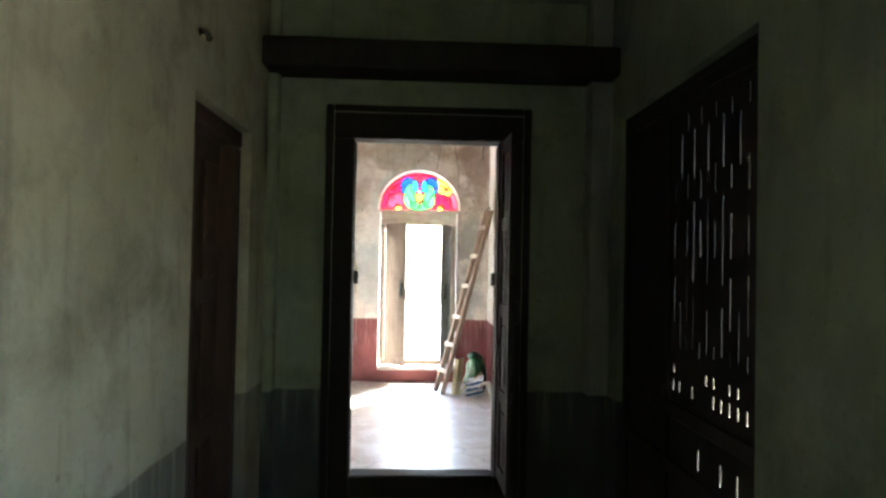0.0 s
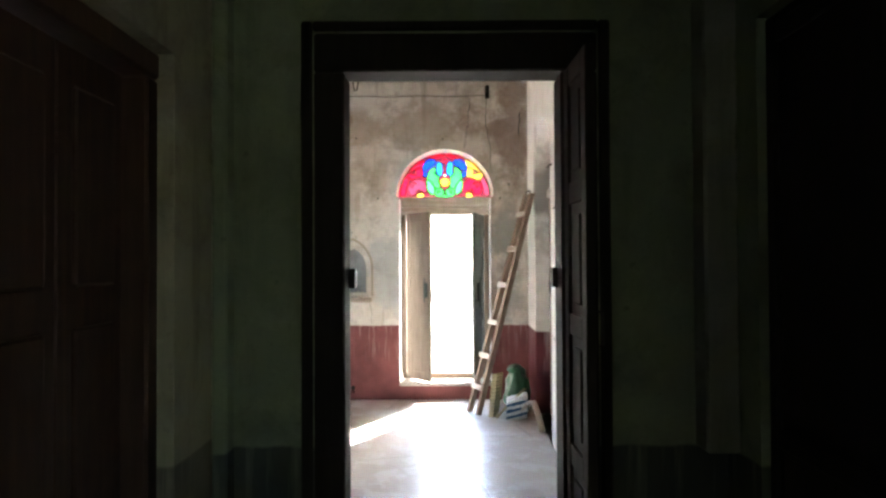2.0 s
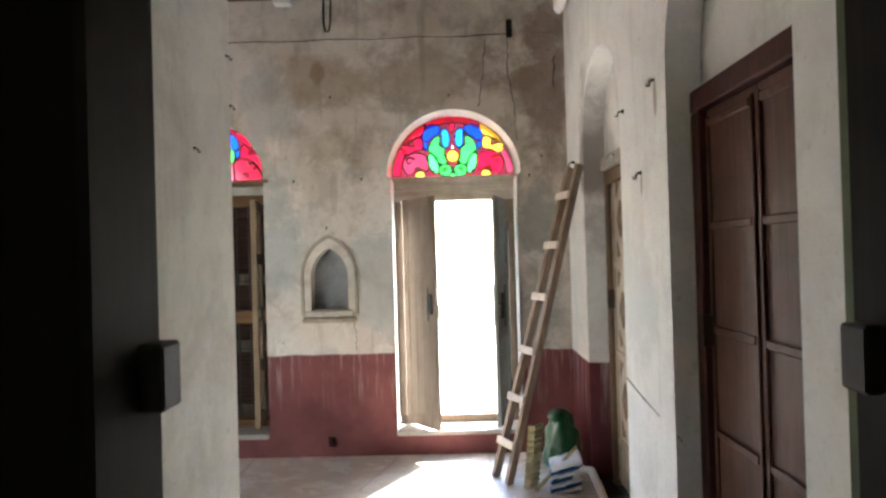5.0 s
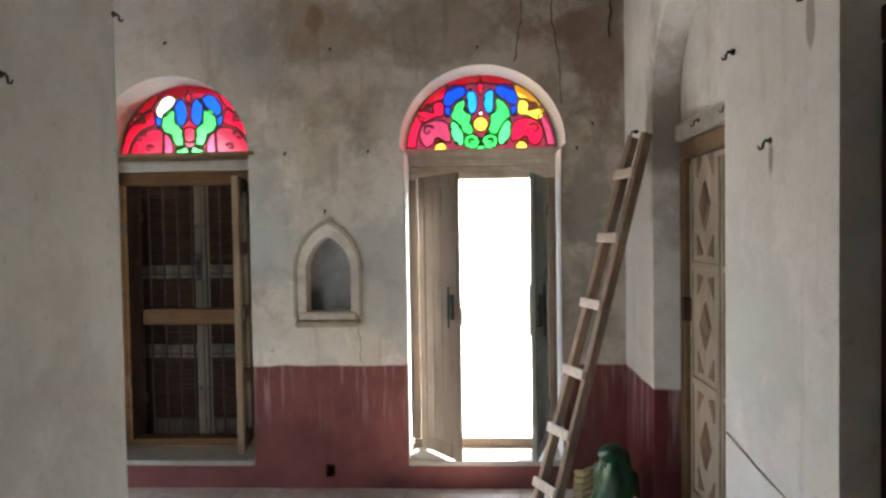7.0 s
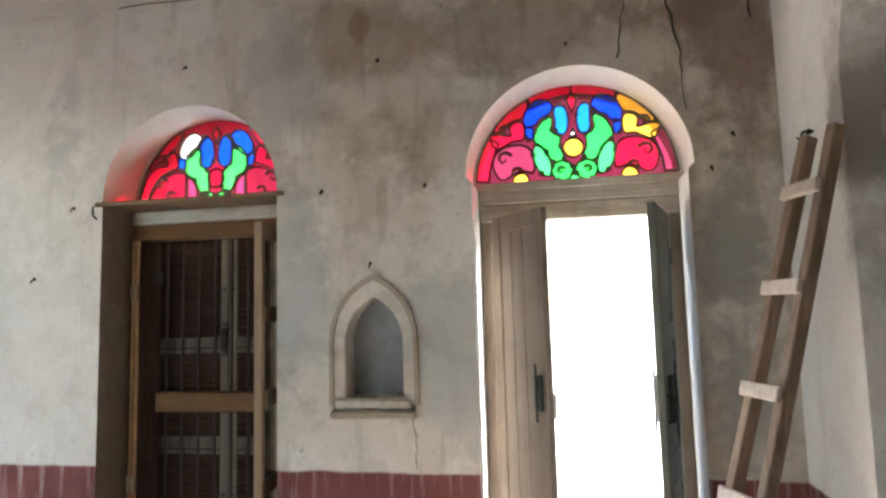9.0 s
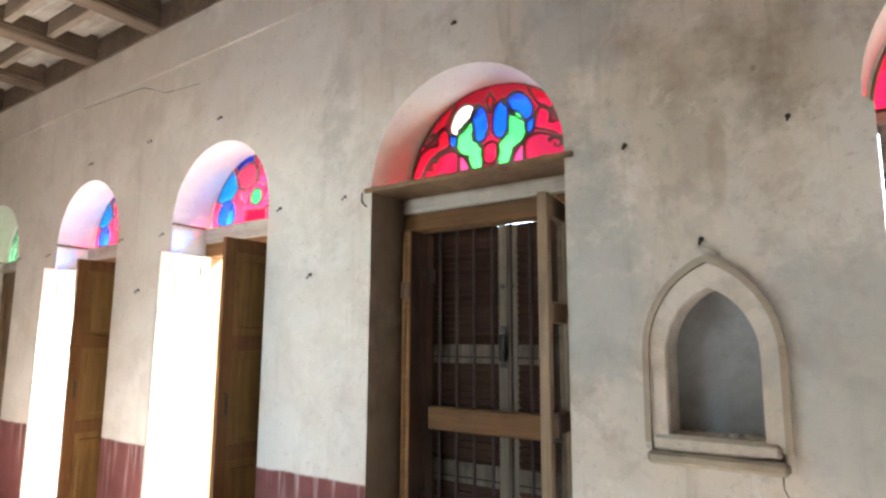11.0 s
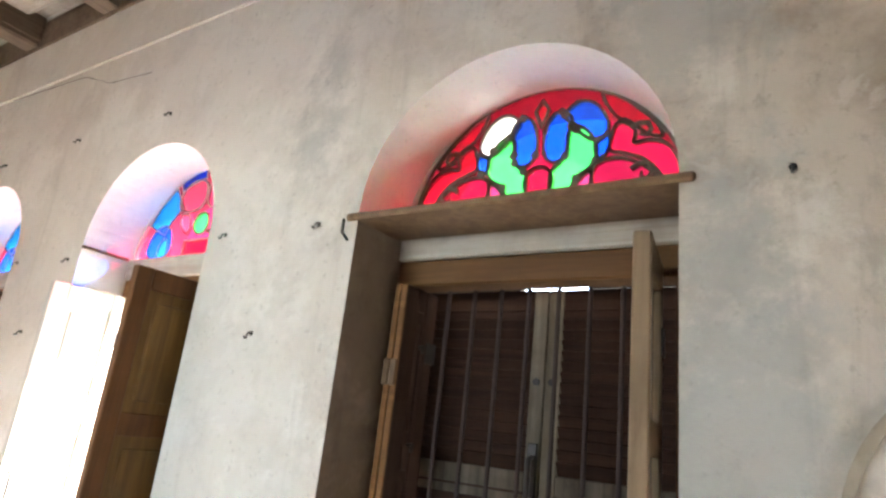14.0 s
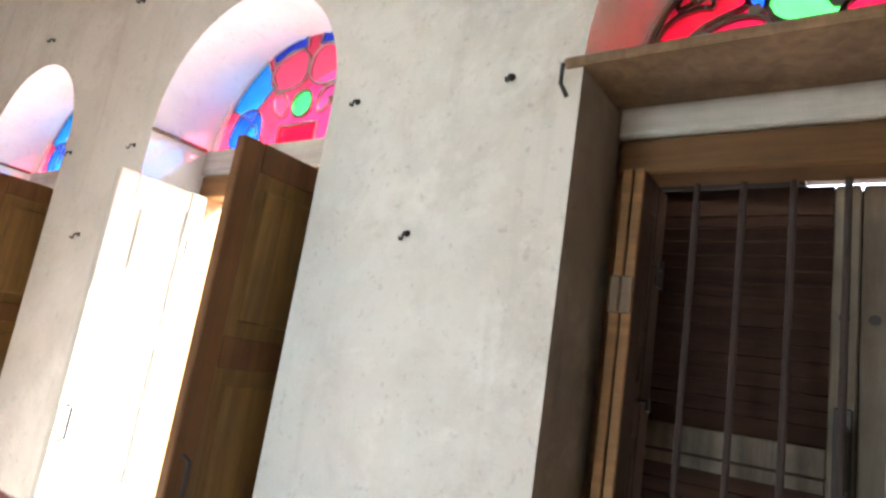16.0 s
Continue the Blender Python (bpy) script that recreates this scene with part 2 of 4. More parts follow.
M_DARKROOM = plaster("plaster_green", (0.17, 0.195, 0.125), (0.10, 0.11, 0.065), (0.22, 0.25, 0.165), dado=(0.065, 0.072, 0.06), dado_top=0.78)
M_DARKLEFT = plaster("plaster_drab", (0.31, 0.285, 0.195), (0.15, 0.13, 0.085), (0.38, 0.35, 0.255), dado=(0.19, 0.17, 0.125), dado_top=0.84)
M_FLOOR = cement("cement_floor", (0.64, 0.605, 0.575), (0.50, 0.44, 0.40), (0.74, 0.735, 0.725), gloss=0.14, spec=0.9)
M_OUT = cement("sunlit_ground", (0.27, 0.25, 0.21), (0.21, 0.185, 0.15), (0.32, 0.30, 0.26))
M_DOORWOOD = timber("old_brown_wood", (0.20, 0.125, 0.062), (0.10, 0.055, 0.028))
M_LEAF = timber("shutter_paint", (0.215, 0.17, 0.13), (0.15, 0.112, 0.08), rough=0.6, spec=0.2)
M_LEAF_BROWN = timber("shutter_brown", (0.17, 0.072, 0.022), (0.085, 0.036, 0.012), rough=0.55, spec=0.25)
M_FRAME = timber("frame_wood", (0.25, 0.12, 0.042), (0.13, 0.06, 0.021), axis=0, spec=0.2)
M_LINTEL = timber("lintel_whitewash", (0.52, 0.48, 0.42), (0.30, 0.25, 0.19), axis=0, grime=0.7)
M_DARKWOOD = timber("dark_wood", (0.022, 0.017, 0.013), (0.011, 0.009, 0.007), rough=0.75, spec=0.2)
M_REDWOOD = timber("maroon_wood", (0.065, 0.034, 0.022), (0.032, 0.017, 0.011), spec=0.2)
M_CARVED = timber("carved_door_wood", (0.52, 0.45, 0.36), (0.34, 0.265, 0.19))
M_BEAM = timber("ceiling_beam", (0.20, 0.145, 0.10), (0.09, 0.06, 0.04), axis=1, rough=0.75)
# Near-black boards that carry the far ceiling's shade in their colour.
M_FAR_DIM = timber("dim_far_board", (0.045, 0.032, 0.025), (0.02, 0.014, 0.011), axis=0, rough=0.85)
M_JOIST = timber("ceiling_joist", (0.36, 0.30, 0.24), (0.17, 0.125, 0.09), axis=0, rough=0.75)
M_BOARD = timber("ceiling_board", (0.48, 0.44, 0.385), (0.27, 0.225, 0.175), axis=0, rough=0.8, grime=0.85)
M_LADDER = timber("ladder_wood", (0.36, 0.27, 0.20), (0.20, 0.13, 0.09), rough=0.7)
M_RUNG = timber("rung_wood", (0.66, 0.58, 0.50), (0.46, 0.36, 0.28), axis=0, rough=0.7)
M_IRON = plain("iron", (0.045, 0.038, 0.035), 0.55, 0.6)
M_LEAD = plain("lead_came", (0.135, 0.11, 0.085), 0.55, 0.1)
M_CAME = plain("pale_came", (0.36, 0.33, 0.30), 0.55, 0.2)
M_STONE = plain("grey_stone", (0.36, 0.32, 0.27), 0.85)
M_GREENCLOTH = plain("green_plastic_sack", (0.008, 0.10, 0.034), 0.35, 0, 0.5, 14)
M_CANE = plain("woven_cane", (0.46, 0.40, 0.22), 0.7, 0, 0.4, 20)
M_CLOTH_W = plain("white_cloth", (0.75, 0.76, 0.78), 0.85)
M_CLOTH_B = plain("blue_cloth", (0.03, 0.10, 0.22), 0.85)
M_PIPE = plain("dusty_pipe", (0.55, 0.50, 0.44), 0.5)
M_GLASS = window_glass("dusty_glass")
GLASS = {k: stained("glass_" + k, v, 0.25 if k in ("moss", "slate") else 0.85) for k, v in dict(
    red=(0.155, 0.0016, 0.0065), pink=(0.07, 0.006, 0.013), blue=(0.0015, 0.010, 0.17), sky=(0.004, 0.055, 0.22), green=(0.009, 0.155, 0.017),
    mint=(0.016, 0.17, 0.03), amber=(0.30, 0.13, 0.010), white=(0.78, 0.78, 0.76), cyan=(0.004, 0.065, 0.24), wine=(0.105, 0.0017, 0.0065),
    rose=(0.16, 0.010, 0.028), blush=(0.20, 0.016, 0.042), azure=(0.002, 0.022, 0.21), lime=(0.022, 0.21, 0.026), garnet=(0.035, 0.003, 0.006), moss=(0.016, 0.045, 0.022), slate=(0.010, 0.024, 0.06)).items()}

# ---- building helpers ----
from mathutils.geometry import delaunay_2d_cdt
ORIGIN = {}


def thing(name, at, label="", category="", group="", kind=""):
    ob = new(name)
    ob.location = at
    ob.empty_display_size = 0.1
    ORIGIN[ob.name] = Vector(at)
    return tagged(ob, label, category, group, kind)


def part(name, bm, mat, parent=None, label="", smooth=False):
    """Links a bmesh, built at its place in the world, as one mesh under a thing or a part."""
    at = ORIGIN[parent.name] if parent else Vector((0, 0, 0))
    bm.transform(Matrix.Translation(-at))
    me = bpy.data.meshes.new(name)
    if smooth:
        for f in bm.faces:
            f.smooth = True
    bm.to_mesh(me)
    bm.free()
    me.materials.append(mat)
    ob = new(name, me)
    ob.parent = parent
    ORIGIN[ob.name] = at
    if label:
        tagged(ob, label)
    return ob


def box(x0, x1, y0, y1, z0, z1, bevel=0.004, bm=None, m=None):
    bm = bm or bmesh.new()
    vs = bmesh.ops.create_cube(bm, size=1, matrix=Matrix.LocRotScale(((x0 + x1) / 2, (y0 + y1) / 2, (z0 + z1) / 2), None, (abs(x1 - x0), abs(y1 - y0), abs(z1 - z0))))["verts"]
    if bevel:
        es = list({e for v in vs for e in v.link_edges})
        vs = list({v for f in bmesh.ops.bevel(bm, geom=es, offset=bevel, segments=1, affect="EDGES")["faces"] for v in f.verts} | {v for v in vs if v.is_valid})
    if m is not None:
        bmesh.ops.transform(bm, matrix=m, verts=[v for v in bm.verts])
    return bm


def tube(points, radius, sides=8, bm=None, caps=True):
    """A round bar along a line of points; radius may be one number or one for each point."""
    bm = bm or bmesh.new()
    pts = [Vector(p) for p in points]
    rad = radius if isinstance(radius, (list, tuple)) else [radius] * len(pts)
    rings = []
    for i, p in enumerate(pts):
        d = (pts[min(i + 1, len(pts) - 1)] - pts[max(i - 1, 0)]).normalized()
        u = d.orthogonal().normalized() if i == 0 else (u - d * u.dot(d)).normalized()
        w = d.cross(u)
        rings.append([bm.verts.new(p + rad[i] * (math.cos(2 * math.pi * k / sides) * u + math.sin(2 * math.pi * k / sides) * w)) for k in range(sides)])
    for a, b in zip(rings, rings[1:]):
        for k in range(sides):
            bm.faces.new((a[k], a[(k + 1) % sides], b[(k + 1) % sides], b[k]))
    if caps:
        bm.faces.new(rings[0][::-1])
        bm.faces.new(rings[-1])
    return bm


def arch_loop(c, half, z0, spring, rise, n=28, pointed=False):
    """The outline of an arched opening: left foot, over the crown, right foot."""
    pts = [(c - half, z0), (c - half, spring)]
    for i in range(1, n):
        a = math.pi * (1 - i / n)
        x, z = math.cos(a), math.sin(a)
        if pointed:
            z = math.sqrt(max(0, 1 - ((abs(x) + 0.5) / 1.5) ** 2)) / math.sqrt(1 - (0.5 / 1.5) ** 2)
        pts.append((c + half * x, spring + rise * z))
    pts += [(c + half, spring), (c + half, z0)]
    return pts


def inside(p, loop):
    x, y = p
    res = False
    for (x0, y0), (x1, y1) in zip(loop, loop[1:] + loop[:1]):
        if (y0 > y) != (y1 > y) and x < (x1 - x0) * (y - y0) / (y1 - y0) + x0:
            res = not res
    return res


def slab(outer, holes, near, far, axis="y", bm=None, back=True):
    """A plate with the given outline and holes, between two planes across an axis. Outlines in (x, z) for y, (y, z) for x and (x, y) for z."""
    bm = bm or bmesh.new()
    loops = [outer] + list(holes)
    vs, es = [], []
    for lp in loops:
        k = len(vs)
        vs += [Vector(p) for p in lp]
        es += [(k + i, k + (i + 1) % len(lp)) for i in range(len(lp))]
    out = delaunay_2d_cdt(vs, es, [], 0, 1e-6)
    place = {"y": lambda u, v, d: (u, d, v), "x": lambda u, v, d: (d, u, v), "z": lambda u, v, d: (u, v, d)}[axis]
    for d in ((near, far) if back else (near,)):
        mv = [bm.verts.new(place(*p, d)) for p in out[0]]
        for f in out[2]:
            c = sum((out[0][i] for i in f), Vector((0, 0))) / len(f)
            if inside(c, outer) and not any(inside(c, h) for h in holes):
                bm.faces.new([mv[i] for i in f])
    for lp in loops:
        a = [bm.verts.new(place(*p, near)) for p in lp]
        b = [bm.verts.new(place(*p, far)) for p in lp]
        for i in range(len(lp)):
            j = (i + 1) % len(lp)
            bm.faces.new((a[i], a[j], b[j], b[i]))
    bmesh.ops.recalc_face_normals(bm, faces=bm.faces[:])
    return bm


def rect(u0, u1, v0, v1):
    return [(u0, v0), (u0, v1), (u1, v1), (u1, v0)]


def ribbon(poly, width, closed=True):
    """A band of the given width along a line, as one outline for each stretch."""
    pts = [Vector(p) for p in poly]
    n = len(pts)
    quads = []
    for i in range(n if closed else n - 1):
        a, b = pts[i], pts[(i + 1) % n]
        d = (b - a)
        if d.length < 1e-6:
            continue
        d.normalize()
        s = Vector((-d.y, d.x)) * width / 2
        e = d * width * 0.3
        quads.append([a - e + s, b + e + s, b + e - s, a - e - s])
    return quads


# ---- the large structure ----
WY, GY, OY = 8.12, 8.40, 8.62          # window wall: room face, glass, outer face
RX, FX = 0.88, -9.95                   # end walls of the hall
LX, SY, DY = -0.79, 5.44, 3.92         # passage's side wall, hall's other long wall, dark room's door wall
TOP = 3.84
WINDOWS = [(0.025, 0.525), (-1.984, 0.506), (-3.735, 0.475), (-5.365, 0.47), (-7.07, 0.49), (-8.93, 0.475)]
SILL, SPRING = 0.15, 2.20


def struct(name, bm, mat, label, category):
    return tagged(part(name, bm, mat), label, category, kind="structure")


holes = [arch_loop(c, h, SILL, SPRING, h * 0.96) for c, h in WINDOWS]
holes[0] = [(-0.47, SILL), (-0.47, SPRING - 0.03)] + holes[0][1:-1] + [(0.52, SPRING - 0.03), (0.52, SILL)]
niche = arch_loop(-0.972, 0.145, 1.15, 1.41, 0.225, 20, True)
wall = slab(rect(FX - 0.3, RX + 0.4, -0.05, TOP), holes + [niche, rect(-1.012, -0.952, 0.075, 0.155)], WY, OY)
north = struct("wall_north", wall, M_HALL, "stained grey limewashed plaster wall with a maroon dado and arched openings", "wall")
north.data.materials.append(M_REVEAL)
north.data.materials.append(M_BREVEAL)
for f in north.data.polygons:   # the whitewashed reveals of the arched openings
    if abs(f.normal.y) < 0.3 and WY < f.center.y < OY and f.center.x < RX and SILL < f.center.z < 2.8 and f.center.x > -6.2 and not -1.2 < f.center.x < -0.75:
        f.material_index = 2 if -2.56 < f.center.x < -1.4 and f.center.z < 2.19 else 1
# Niche back is darker than the wall: recess shade painted into its plaster.
struct("niche_back", box(-1.16, -0.79, WY + 0.12, WY + 0.16, 1.1, 1.75, 0), plaster("plaster_niche_shade", (0.22, 0.225, 0.225), (0.10, 0.085, 0.07), (0.27, 0.285, 0.29)), "grey plaster back of the wall niche, its shade put into the colour", "wall")

# end wall with two arched door recesses
def skewed(bm):
    """The end wall runs a little out of square."""
    for v in bm.verts:
        v.co.x += 0.019 * (v.co.y - 6.1)
    return bm


rec = [arch_loop(6.985, 0.495, 0.0, 2.32, 0.46), arch_loop(5.26, 0.485, 0.0, 2.32, 0.46)]
struct("wall_east", skewed(slab(rect(4.1, WY + 0.02, -0.05, TOP), rec, RX, RX + 0.145, "x")), M_EAST, "pale limewashed plaster wall with arched door recesses", "wall")
struct("recess_back", skewed(slab(rect(4.1, WY + 0.02, -0.05, TOP), [rect(6.515, 7.455, 0, 2.10), rect(4.79, 5.735, 0, 2.20)], RX + 0.15, RX + 0.4, "x")), M_WHITE, "pale plaster at the back of the door recesses", "wall")
struct("wall_closing", box(RX + 0.42, RX + 0.5, 4.1, WY, -0.05, TOP, 0), M_DARKROOM, "dark plaster behind the recessed doors", "wall")
# far end wall
fard = [arch_loop(6.98, 0.52, 0.0, 2.1, 0.5)]
struct("wall_west", slab(rect(SY - 0.4, WY, -0.05, TOP), fard, FX, FX - 0.16, "x"), M_WEST_SHADE, "grey plaster wall with an arched door recess, its shade put into the colour", "wall")
struct("wall_west_back", box(FX - 0.3, FX - 0.165, SY - 0.4, WY, -0.05, TOP, 0), M_WEST_SHADE, "grey plaster at the back of the arched recess, darkened by colour for shade", "wall")
# hall's other long wall and the passage's side
struct("wall_south", slab(rect(FX - 0.3, LX - 0.42, -0.05, TOP), [arch_loop(-3.3, 0.62, 0.0, 2.3, 0.58)], SY, SY - 0.38), M_HALL, "grey plaster long wall of the hall with an open archway", "wall")
struct("wall_passage", box(LX - 0.418, LX, DY + 0.3, SY, -0.05, TOP, 0.012), M_WHITE, "worn pale plaster side wall of the passage", "wall")
# wall between the dark room and the passage, with the doorway
DOOR = rect(-0.50, 0.62, 0.0, 2.41)
struct("wall_doorway", slab(rect(-1.2, 1.5, -0.05, TOP), [DOOR], DY - 0.1, DY + 0.3), M_DARKROOM, "dim green plaster wall with a doorway", "wall")
# dark room
DL, DR, DB = -0.87, 1.12, -1.6
struct("wall_dark_left", slab(rect(DB, DY - 0.1, -0.05, TOP), [rect(2.57, 3.40, 0, 2.19)], DL, DL - 0.3, "x"), M_DARKLEFT, "dim grey-green plaster wall beside a dark door", "wall")
struct("wall_dark_right", slab(rect(DB, DY - 0.1, -0.05, TOP), [rect(2.15, 3.56, 0.0, 2.36), rect(-0.4, 0.3, 1.0, 2.1)], DR, DR + 0.25, "x"), M_DARKROOM, "dim plaster wall with a screened opening", "wall")
# Added outside to keep open sky out of the screen's slits.
struct("wall_slit_backing", box(DR + 1.3, DR + 1.5, 1.7, 6.0, -0.13, 2.7, 0), M_STONE, "plain grey wall added beyond the screen to dim its slits", "wall")
struct("wall_dark_back", box(DL, DR, DB - 0.25, DB, -0.05, TOP, 0), M_DARKROOM, "plain dim plaster wall", "wall")
struct("ceiling_dark", box(DL - 0.3, DR + 0.3, DB - 0.25, DY - 0.1, 3.1, 3.2, 0), M_DARKROOM, "dark plaster ceiling", "ceiling")
struct("beam_dark", box(DL, DR, 3.56, DY - 0.104, 2.60, 2.76, 0.01), M_DARKWOOD, "dark timber beam across the room", "beam")
# Reddish cement, made darker so its colour holds the unlit far end.
M_FLOOR_W_DIM = cement("red_cement_floor_dim", (0.26, 0.18, 0.155), (0.16, 0.10, 0.085), (0.33, 0.26, 0.235))
struct("floor_west", box(FX, -7.4, SY, WY - 0.002, 0.0, 0.006, 0), M_FLOOR_W_DIM, "worn reddish cement floor at the far end, darkened by colour for shade", "floor")
struct("floor", box(FX - 0.3, RX + 0.5, DB - 0.25, OY, -0.12, 0.0, 0), M_FLOOR, "worn patched cement floor, reddish in the shade", "floor")
# ceiling of the hall and the passage: boards, beams and joists in one mesh each
BAY, ROW = 0.906, 0.28
struct("ceiling", box(FX - 0.3, RX + 0.4, DY + 0.3, OY, TOP - 0.02, TOP + 0.1, 0), M_BOARD, "weathered wooden board ceiling", "ceiling")
bays = [-0.93 + BAY * (1 - k) for k in range(12)]
beams = bmesh.new()
for bx in bays:
    if FX < bx < RX:
        end = WY - (0.292 if bx > -2.4 else 0.032)
        box(bx - 0.075, bx + 0.075, DY + 0.3, end, 3.605, TOP - 0.02, 0.010, beams)
        box(bx - 0.085, bx - 0.076, DY + 0.3, end, 3.640, 3.665, 0.003, beams)
        box(bx + 0.076, bx + 0.085, DY + 0.3, end, 3.640, 3.665, 0.003, beams)
struct("ceiling_beams", beams, M_BEAM, "brown timber ceiling beams", "beam")
random.seed(4)
joists, joists_far, panels, panels_far = bmesh.new(), bmesh.new(), bmesh.new(), bmesh.new()
for bx in bays:
    # bays past here get the boards darkened for shade
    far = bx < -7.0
    lo, hi = max(bx - BAY + 0.077, FX), min(bx - 0.077, RX)
    for k in range(13):
        jy = 4.39 + ROW * k
        if jy < WY - 0.03:
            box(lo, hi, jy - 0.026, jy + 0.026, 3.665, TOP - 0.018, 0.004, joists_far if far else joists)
        if jy + ROW < WY - 0.03:
            z = 3.735 + random.uniform(-0.006, 0.006)
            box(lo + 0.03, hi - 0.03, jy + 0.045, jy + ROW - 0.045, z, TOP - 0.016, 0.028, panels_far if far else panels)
struct("ceiling_joists", joists, M_JOIST, "thin pale timber joists between the ceiling beams", "beam")
struct("ceiling_joists_far", joists_far, M_FAR_DIM, "timber joists at the far end, shade put into their near-black colour", "beam")
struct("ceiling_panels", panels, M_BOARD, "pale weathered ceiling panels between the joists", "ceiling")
struct("ceiling_panels_far", panels_far, M_FAR_DIM, "ceiling panels at the far end, shade put into their near-black colour", "ceiling")
struct("trim_wall_plate", box(FX, RX, WY - 0.03, WY - 0.003, 3.602, 3.80, 0.006), M_BEAM, "brown timber wall plate under the ceiling", "trim")
struct("beam_wall", box(-2.3, RX - 0.09, WY - 0.29, WY - 0.034, 3.603, 3.663, 0.008), timber("wall_beam_wood", (0.11, 0.065, 0.05), (0.05, 0.028, 0.022), axis=0, rough=0.75), "dark maroon-brown beam along the wall head", "beam")
for a, b in ((0.56, 0.72), (-1.34, -1.2)):
    struct("trim_corbel", box(a, b, WY - 0.11, WY - 0.018, 3.54, 3.602, 0.006), M_REVEAL, "small whitewashed corbel block", "trim")
struct("trim_cornice", slab([(FX, 3.28), (FX, 3.60), (RX, 3.60), (RX, 3.28)], [], WY - 0.016, WY - 0.003), M_HALL, "plain plaster cornice band", "trim")
struct("trim_cornice_east", skewed(box(RX - 0.085, RX - 0.004, SY - 0.6, WY - 0.047, 3.40, 3.60, 0.03)), M_EAST, "plain plaster cornice band", "trim")
# far cornice takes the end wall's tone, shade included
struct("trim_cornice_west", box(FX + 0.004, FX + 0.03, SY, WY - 0.03, 3.28, 3.60, 0.004), M_WEST_SHADE, "plain plaster cornice band", "trim")
struct("roof", box(FX - 0.4, RX + 0.6, DB - 0.4, OY + 0.1, TOP + 0.12, TOP + 0.3, 0), M_STONE, "flat grey roof slab", "roof")
struct("drain_back", box(-1.05, -0.91, WY + 0.13, WY + 0.15, 0.04, 0.2, 0), M_DARKWOOD, "dark back of a small drain hole", "wall")
struct("ground", box(-400, 400, -400, 800, -0.4, -0.13, 0), M_OUT, "pale sunlit ground outside", "ground")


# ---- stained fanlights ----
def mirror(p):
    return [(-x, y) for x, y in p]


def disc(cx, cy, rx, ry=None, n=14):
    return [(cx + rx * math.cos(2 * math.pi * i / n), cy + (ry or rx) * math.sin(2 * math.pi * i / n)) for i in range(n)]


def rounded(p, times=2):
    """Cuts the corners of an outline, so that it runs in curves."""
    for _ in range(times):
        q = []
        for (ax, ay), (bx, by) in zip(p, p[1:] + p[:1]):
            q += [(0.75 * ax + 0.25 * bx, 0.75 * ay + 0.25 * by), (0.25 * ax + 0.75 * bx, 0.25 * ay + 0.75 * by)]
        p = q
    return p


def swollen(p, k=1.07):
    cx, cy = sum(v[0] for v in p) / len(p), sum(v[1] for v in p) / len(p)
    q = [(cx + k * (x - cx), max(0.004, cy + k * (y - cy))) for x, y in p]
    return [(x / max(1, math.hypot(x, y) / 0.985), y / max(1, math.hypot(x, y) / 0.985)) for x, y in q]


def fan(a0, a1, r0, r1, n=8):
    a = [radians(a0 + (a1 - a0) * i / n) for i in range(n + 1)]
    return [(r1 * math.cos(t), r1 * math.sin(t)) for t in a] + [(r0 * math.cos(t), r0 * math.sin(t)) for t in reversed(a)]


BODY = [(0.20, 0.675), (0.27, 0.655), (0.34, 0.585), (0.38, 0.49), (0.388, 0.42), (0.32, 0.385), (0.27, 0.33), (0.24, 0.26), (0.205, 0.205), (0.13, 0.21), (0.09, 0.26), (0.13, 0.33), (0.135, 0.42), (0.115, 0.47), (0.19, 0.485), (0.215, 0.54), (0.20, 0.60)]
LEAFLET = [(0.388, 0.39), (0.405, 0.27), (0.365, 0.145), (0.30, 0.07), (0.235, 0.065), (0.225, 0.17), (0.26, 0.285), (0.325, 0.37)]
FOOT = disc(0.118, 0.112, 0.105, 0.098)
OVAL = [(0.045, 0.57), (0.042, 0.68), (0.08, 0.775), (0.15, 0.79), (0.185, 0.73), (0.165, 0.63), (0.178, 0.53), (0.12, 0.475), (0.065, 0.50)]
CREST = [(0.195, 0.80), (0.25, 0.85), (0.33, 0.86), (0.42, 0.81), (0.48, 0.71), (0.48, 0.60), (0.42, 0.58), (0.375, 0.60), (0.33, 0.655), (0.25, 0.695), (0.20, 0.73)]
TAIL = [(0.39, 0.57), (0.475, 0.585), (0.47, 0.50), (0.44, 0.44), (0.40, 0.46)]
WING = [(0.42, 0.87), (0.52, 0.83), (0.66, 0.735), (0.78, 0.61), (0.79, 0.545), (0.705, 0.55), (0.61, 0.66), (0.50, 0.665), (0.455, 0.765)]
HOOK = [(0.49, 0.645), (0.60, 0.64), (0.64, 0.57), (0.61, 0.495), (0.68, 0.515), (0.75, 0.535), (0.845, 0.525), (0.81, 0.42), (0.76, 0.37), (0.66, 0.42), (0.60, 0.455), (0.485, 0.445)]
FAN = [(0.40, 0.09), (0.40, 0.26), (0.44, 0.37), (0.57, 0.41), (0.73, 0.375), (0.815, 0.265), (0.79, 0.11), (0.71, 0.04), (0.64, 0.09), (0.52, 0.15)]
HALFMOON = [(0.45, 0.0), (0.47, 0.09), (0.53, 0.115), (0.60, 0.08), (0.62, 0.0)]
DIAMOND = [(0.0, 0.91), (0.05, 0.83), (0.0, 0.70), (-0.05, 0.83)]
